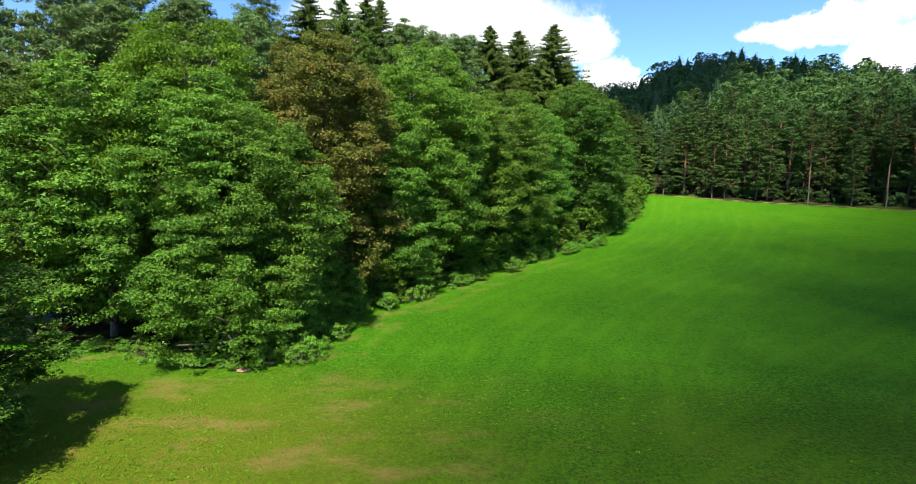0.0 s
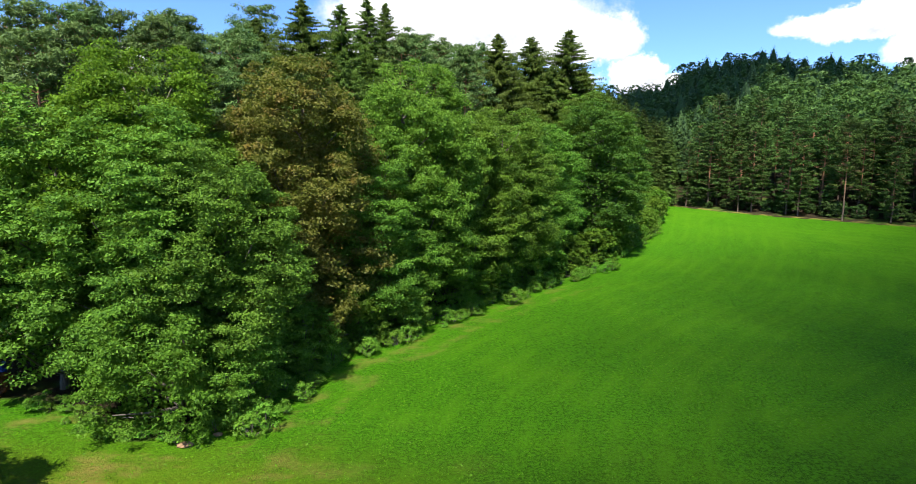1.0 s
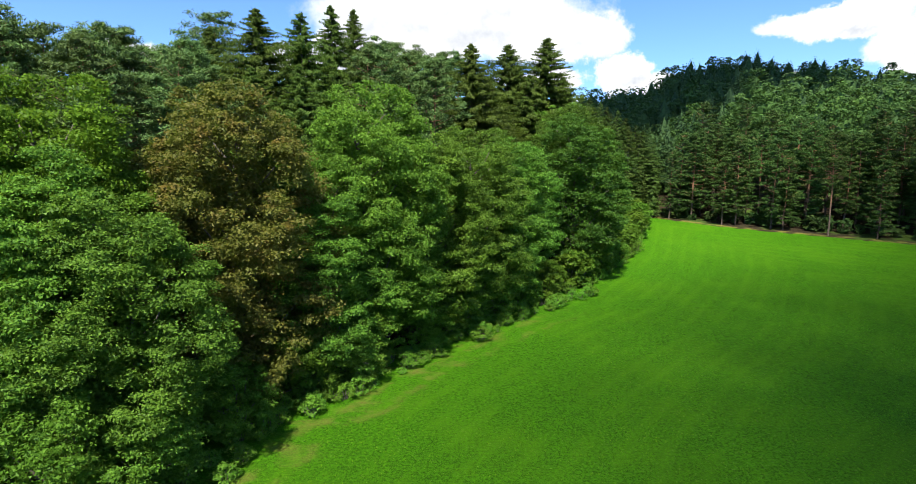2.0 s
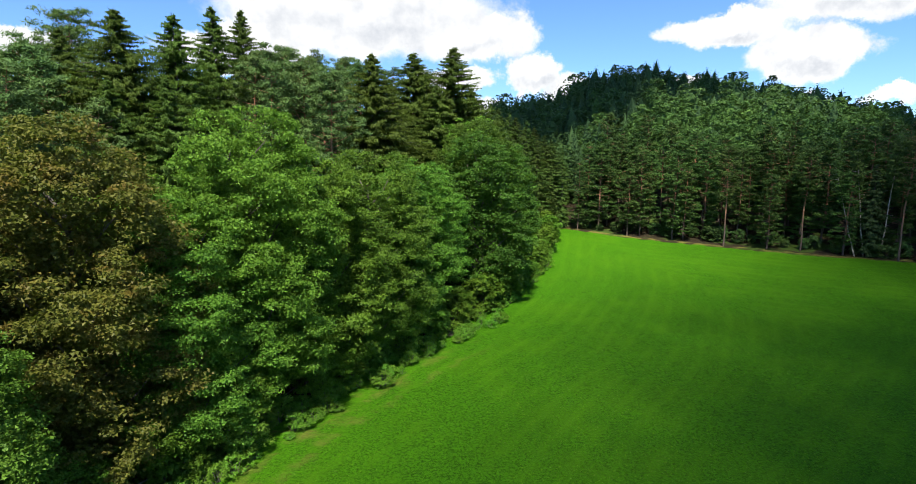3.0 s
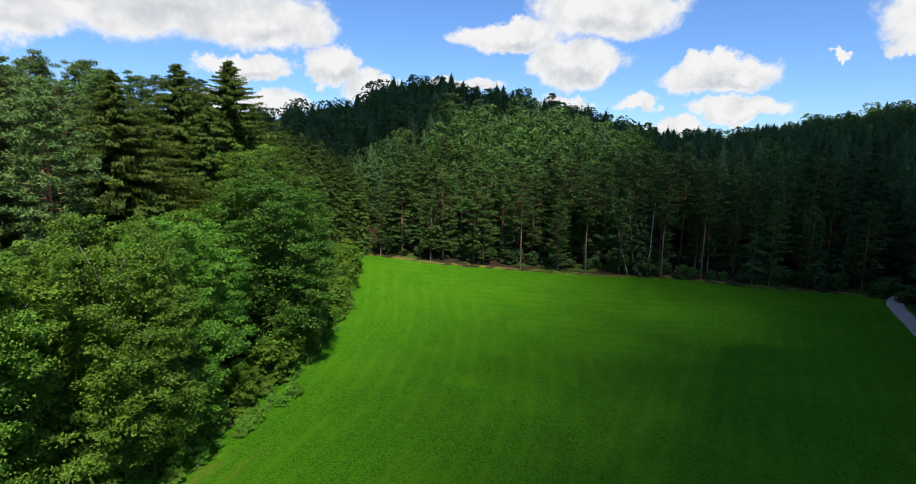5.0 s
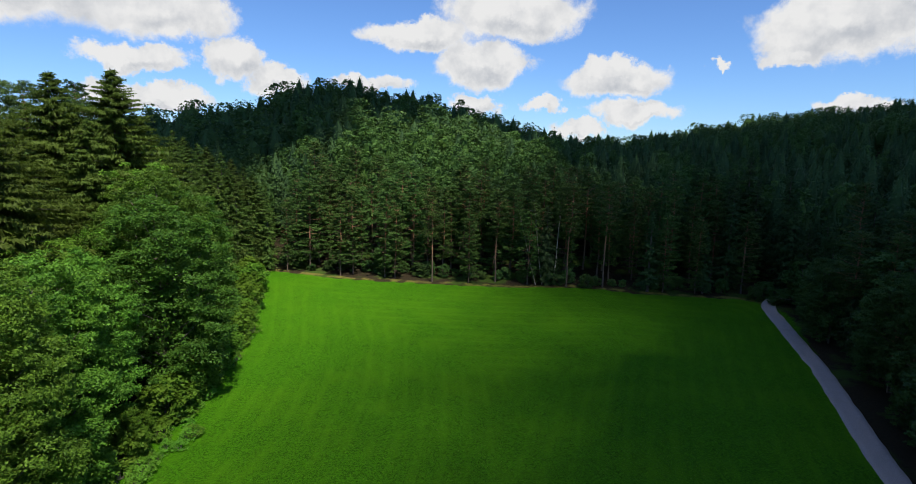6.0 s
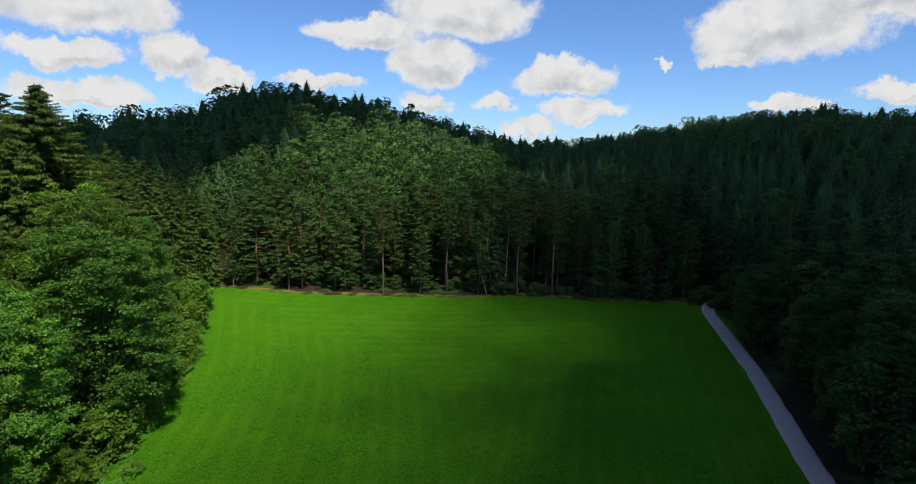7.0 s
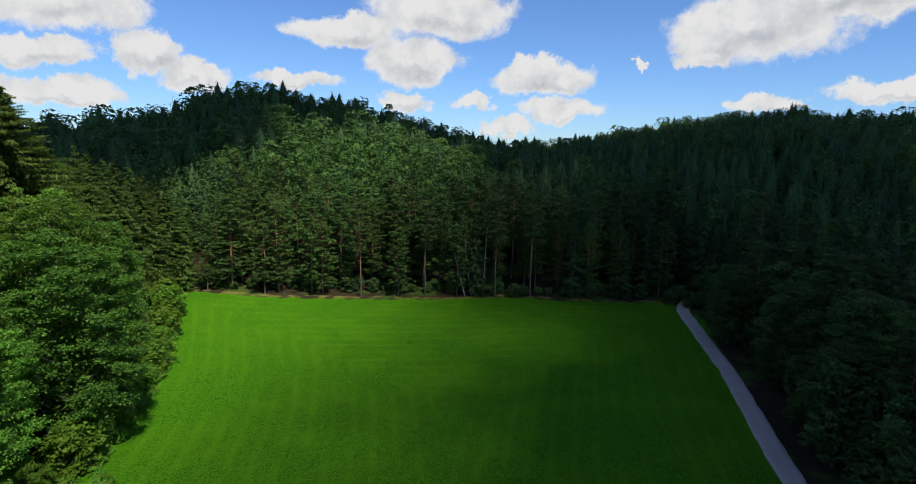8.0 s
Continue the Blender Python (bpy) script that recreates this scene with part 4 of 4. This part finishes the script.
def far_woods():
    """The woods on the hills: conifers and broadleaf trees, merged by kind."""
    rng = np.random.default_rng(9)
    kinds = {
        "spruce": [far_conifer(100 + k, 20.0, (3.3, 3.8, 2.9)[k], 700, 4.0, 0.7, 0.7) for k in range(3)],
        "pine": [far_round(110 + k, 20.0, (2.3, 2.6, 2.0)[k], 800, (8.0, 10.0, 6.5)[k], (13, 10, 14)[k], 0.7, 0.45) for k in range(3)],
        "broadleaf": [far_round(120 + k, (17.5, 16.0, 18.5)[k], (4.2, 4.8, 3.8)[k], 700, 3.0, 14, 0.85, 0.54) for k in range(3)],
        "small": [far_conifer(160 + k, 20.0, (3.4, 4.0, 3.0)[k], 520, 7.0, 0.62, 0.62) for k in range(3)],
    }
    got = {k: [] for k in kinds if k != "small"}
    step = 4.5
    gx, gy = np.meshgrid(np.arange(-100, 300, step), np.arange(-30, 300, step))
    gx, gy = (g.ravel() + rng.uniform(-0.45, 0.45, g.size) * step for g in (gx, gy))
    d, az = np.hypot(gx, gy), np.degrees(np.arctan2(gx, gy))
    crest = np.interp(az, HILL_TABLE[:, 0], HILL_TABLE[:, 2])
    keep = (border_distance(gx, gy) < -12.0) & (d < crest + 7) & (az > -46) & (az < 93) & ((az > 0) | (d < 120))
    keep &= ~((az < 20) & (border_distance(gx, gy) > -31) & (gx < 30))
    line = np.array(PATH_LINE[:-3], float)
    line = np.concatenate([line[:-1] + (line[1:] - line[:-1]) * f for f in np.linspace(0, 1, 12)])
    keep &= np.min(np.hypot(gx[:, None] - line[None, :, 0], gy[:, None] - line[None, :, 1]), 1) > 10.5
    # closer ranks along the crests
    ra = np.concatenate([np.arange(4, 96, 0.5), np.arange(4, 96, 0.55)])
    rd = np.interp(ra, HILL_TABLE[:, 0], HILL_TABLE[:, 2]) + rng.uniform(-16, 4, len(ra))
    gx, gy = np.concatenate([gx[keep], rd * np.sin(np.radians(ra))]), np.concatenate([gy[keep], rd * np.cos(np.radians(ra))])
    d, az = np.hypot(gx, gy), np.degrees(np.arctan2(gx, gy))
    for x, y, dd, a in zip(gx, gy, d, az):
        p = rng.uniform()
        near_crest = dd > np.interp(a, HILL_TABLE[:, 0], HILL_TABLE[:, 2]) - 62
        if 3 < a < 20 and dd > 120:
            kind = "broadleaf" if p < 0.4 else "spruce"
        elif 20 <= a < 45 and not near_crest:
            kind = "pine" if p < 0.85 else "spruce"
        elif 20 <= a < 45:
            kind = "broadleaf" if p < 0.3 else "pine" if p < 0.5 else "spruce"
        elif a < 3:
            kind = "pine" if p < 0.5 else "spruce" if p < 0.85 else "broadleaf"
        else:
            kind = "broadleaf" if near_crest and p > 0.5 else "spruce" if p < 0.86 or near_crest else "pine"
        s = rng.choice((0.66, 0.78, 0.92), p=(0.45, 0.4, 0.15)) * rng.uniform(0.9, 1.1) if near_crest else rng.uniform(0.56, 0.9)
        t = rng.uniform(0, 6.283)
        v, f = kinds["small" if kind == "spruce" and dd > 150 else kind][rng.integers(0, 3)]
        s *= 0.82 if a > 50 and dd > 170 else 1.15 if a < 0 else 1.0
        s *= 0.92 if near_crest and kind != "broadleaf" else 1.0
        wide = s * (1.4 if near_crest else 1.2 if kind == "spruce" else 1.15)
        c, sn = math.cos(t) * wide, math.sin(t) * wide
        w = np.stack([v[:, 0] * c - v[:, 1] * sn + x, v[:, 0] * sn + v[:, 1] * c + y, v[:, 2] * s + float(ground_z(x, y)) - 0.2], 1)
        got[kind].append((w.astype(np.float32), f))
    for kind, mat, label in (("spruce", M_SHADED_SPRUCE, "dark spruce wood covering the hills"), ("pine", M_FAR_PINE, "grey-green pine wood on the hillside"),
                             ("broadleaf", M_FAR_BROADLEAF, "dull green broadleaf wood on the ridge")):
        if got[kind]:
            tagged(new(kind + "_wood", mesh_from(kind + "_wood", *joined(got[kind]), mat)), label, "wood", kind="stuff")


far_woods()

# ---- shrubs and herbs along the meadow's edge ----
library("bigshrub", broadleaf_meshes, M_BARK, seed=88, h=5.4, r=3.1, zb=0.1, lobes=17, clumps=260, per=90, leaf=0.125, widest=0.3)
plant("shrub", "bigshrub", M_HAZEL, -12.2, 27.8, 5.4, 5.4, 1.0, 40, "large round leafy shrub at the corner of the wood", "shrub")
plant("shrub", "bigshrub", M_MAPLE, -10.0, 29.8, 4.4, 5.4, 0.95, 130, "yellow-green leafy shrub at the corner of the wood", "shrub")
for x, y, h, turn, mat in ((-8.6, 35.4, 4.0, 10, M_MAPLE), (-6.6, 40.2, 4.6, 80, M_HAZEL), (-4.2, 43.6, 4.8, 150, M_MAPLE), (0.0, 50.6, 5.0, 200, M_HAZEL), (5.6, 57.6, 4.2, 260, M_MAPLE), (11.6, 63.6, 3.8, 310, M_HAZEL),
                           (18.4, 72.4, 3.6, 30, M_MAPLE), (24.6, 82.0, 3.4, 120, M_HAZEL)):
    plant("shrub", "bigshrub", mat, x, y, h, 5.4, 1.0, turn, "bushy green shrub in front of the trees", "shrub", "bushes along the meadow")
rng = np.random.default_rng(17)
edge = np.array(BORDER[1:16], float)
run = np.concatenate([[0], np.cumsum(np.hypot(*np.diff(edge, axis=0).T))])
library("herb", shrub_meshes, M_BARK, seed=90, h=1.0, r=1.0, clumps=26, per=26, leaf=0.12)
for s in np.arange(13, run[-1] - 2, 0.36):
    x, y = np.interp(s, run, edge[:, 0]), np.interp(s, run, edge[:, 1])
    x2, y2 = np.interp(s + 1, run, edge[:, 0]), np.interp(s + 1, run, edge[:, 1])
    off = rng.uniform(0.6, 2.6) if s < 26 else rng.uniform(-2.2, 1.2) if y < 66 else rng.uniform(-0.4, 1.8)
    x, y = x - (y2 - y) * off, y + (x2 - x) * off
    if s > 26 and off > 0.7 and rng.uniform() < 0.5:
        plant("shrub", f"shrub{rng.integers(0, 3)}", M_HAZEL, x, y, rng.uniform(2.2, 4.4), 3.0, 0.95, rng.uniform(0, 360), "leafy green shrub under the trees", "shrub", "undergrowth along the meadow")
    else:
        plant("nettle_clump", "herb", M_NETTLE, x, y, rng.uniform(0.45, 1.25) * (1.0 if s > 26 else 0.6), 1.0, rng.uniform(0.55, 1.05), rng.uniform(0, 360), "low bright green nettles and brambles", "herbs", "undergrowth along the meadow")

plant("shrub", "shrub0", M_BEECH, -3.6, 44.6, 1.5, 3.0, 0.8, 20, "small withered brown sapling at the meadow's edge", "shrub")
plant("shrub", "shrub2", M_BEECH, -2.4, 46.0, 1.2, 3.0, 0.8, 20, "small withered brown sapling at the meadow's edge", "shrub")
M_DEAD = leaf_material("dead_leaf", (0.14, 0.05, 0.02), (0.34, 0.12, 0.05), (0.3, 0.16, 0.08), through_light=0.2, patch=1.0)
plant("shrub", "shrub1", M_DEAD, -23.4, 31.0, 1.1, 3.0, 1.3, 70, "heap of reddish dead twigs under the trees", "brushwood")


def blue_barrel(x, y):
    """A plastic barrel with two hoops, and its lid."""
    base = new("barrel")
    base.matrix_basis = pose(x, y, float(ground_z(x, y)) - 0.03) @ Matrix.Diagonal((0.75, 0.75, 0.75, 1))
    m, n = material("blue_plastic")
    scuff = n.noise(n.add("ShaderNodeTexCoord").outputs["Object"], 6.0, 5.0)
    c = n.mix(n.step(scuff.outputs[0], 0.4, 0.75), (0.012, 0.075, 0.42), (0.05, 0.16, 0.55))
    p = n.add("ShaderNodeBsdfPrincipled", {"Base Color": c, "Roughness": 0.4})
    n.add("ShaderNodeOutputMaterial", {0: p.outputs[0]})
    for name, ring in (("body", ((0.0, 0.0), (0.25, 0.0), (0.275, 0.06), (0.285, 0.28), (0.305, 0.30), (0.305, 0.33), (0.285, 0.35), (0.285, 0.6), (0.305, 0.62), (0.305, 0.65), (0.285, 0.67), (0.27, 0.88), (0.24, 0.92))),
                       ("lid", ((0.29, 0.885), (0.30, 0.90), (0.30, 0.94), (0.26, 0.955), (0.25, 0.94), (0.0, 0.945)))):
        a = np.linspace(0, 2 * np.pi, 24, endpoint=False)
        v = np.concatenate([np.stack([np.cos(a) * r, np.sin(a) * r, a * 0 + z], 1) for r, z in ring])
        i, j = np.meshgrid(np.arange(len(ring) - 1), np.arange(24), indexing="ij")
        k = (j + 1) % 24
        ob = new(name, mesh_from("barrel_" + name, v, np.stack([i * 24 + j, i * 24 + k, (i + 1) * 24 + k, (i + 1) * 24 + j], -1).reshape(-1, 4), m, True))
        ob.parent = base
    return tagged(base, "bright blue plastic barrel in the shade of the trees", "barrel")


blue_barrel(-25.6, 33.6)


def earth_clod(x, y, r):
    """A lump of bare earth, uneven and half sunk."""
    bm = bmesh.new()
    bmesh.ops.create_icosphere(bm, subdivisions=3, radius=1.0)
    for v in bm.verts:
        v.co *= 1 + 0.35 * noise.noise(v.co * 1.7 + Vector((x, y, 0)))
        v.co = Vector((v.co.x * r * 1.4, v.co.y * r, v.co.z * r * 0.45))
    me = bpy.data.meshes.new("earth_clod")
    bm.to_mesh(me)
    bm.free()
    me.materials.append(M_EARTH)
    ob = new("earth_clod", me)
    ob.location = (x, y, float(ground_z(x, y)) + 0.04)
    return tagged(ob, "lump of pale orange-brown bare earth in the grass", "earth", "bare earth lumps")


def earth_material():
    m, n = material("bare_earth")
    where = n.add("ShaderNodeTexCoord").outputs["Object"]
    grain = n.noise(where, 9.0, 6.0, 0.7)
    c = n.mix(n.step(grain.outputs[0], 0.3, 0.7), (0.15, 0.09, 0.045), (0.30, 0.18, 0.09))
    bump = n.add("ShaderNodeBump", {"Strength": 0.8, "Distance": 0.05, "Height": grain.outputs[0]})
    p = n.add("ShaderNodeBsdfPrincipled", {"Base Color": c, "Roughness": 0.95, "Normal": bump.outputs[0]})
    n.add("ShaderNodeOutputMaterial", {0: p.outputs[0]})
    return m


M_EARTH = earth_material()
for x, y, r in ((-10.6, 26.1, 0.25), (-3.7, 44.2, 0.25), (-9.6, 27.1, 0.16)):
    earth_clod(x, y, r)

# ---- grass tufts on the near meadow ----
def grass_tufts():
    rng = np.random.default_rng(23)
    n = 50000
    d = 14 + 80 * rng.uniform(0, 1, n) ** 1.2
    a = np.radians(rng.uniform(-44, 72, n))
    x, y = d * np.sin(a), d * np.cos(a)
    keep = (border_distance(x, y) > -1.0) & ((y > 27 + rng.normal(0, 4, n)) | (x < -2 + rng.normal(0, 5, n)))
    x, y, d = x[keep], y[keep], d[keep]
    n = len(x)
    root = np.stack([x, y, ground_z(x, y)], 1)
    pieces = []
    for _ in range(2):
        lean = unit(rng.normal(0, 1.1, (n, 3)) * (1, 1, 0) + (0, 0, 1.0))
        size = rng.uniform(0.05, 0.13, n)
        pieces.append(leaves(rng, root + lean * size[:, None] * 0.35 + rng.normal(0, 0.04, (n, 3)) * (1, 1, 0), unit(rng.normal(size=(n, 3)) + (0, 0, 1.4)), size, size * 0.5, lean, 0.1))
    return tagged(new("grass", mesh_from("grass", *joined(pieces), M_GRASS)), "short green meadow grass in small tufts", "grass", kind="stuff")


M_GRASS = leaf_material("grass_blade", (0.0378, 0.135, 0.003), (0.0864, 0.237, 0.005), (0.135, 0.163, 0.012), through_light=0.3, patch=0.2)
grass_tufts()
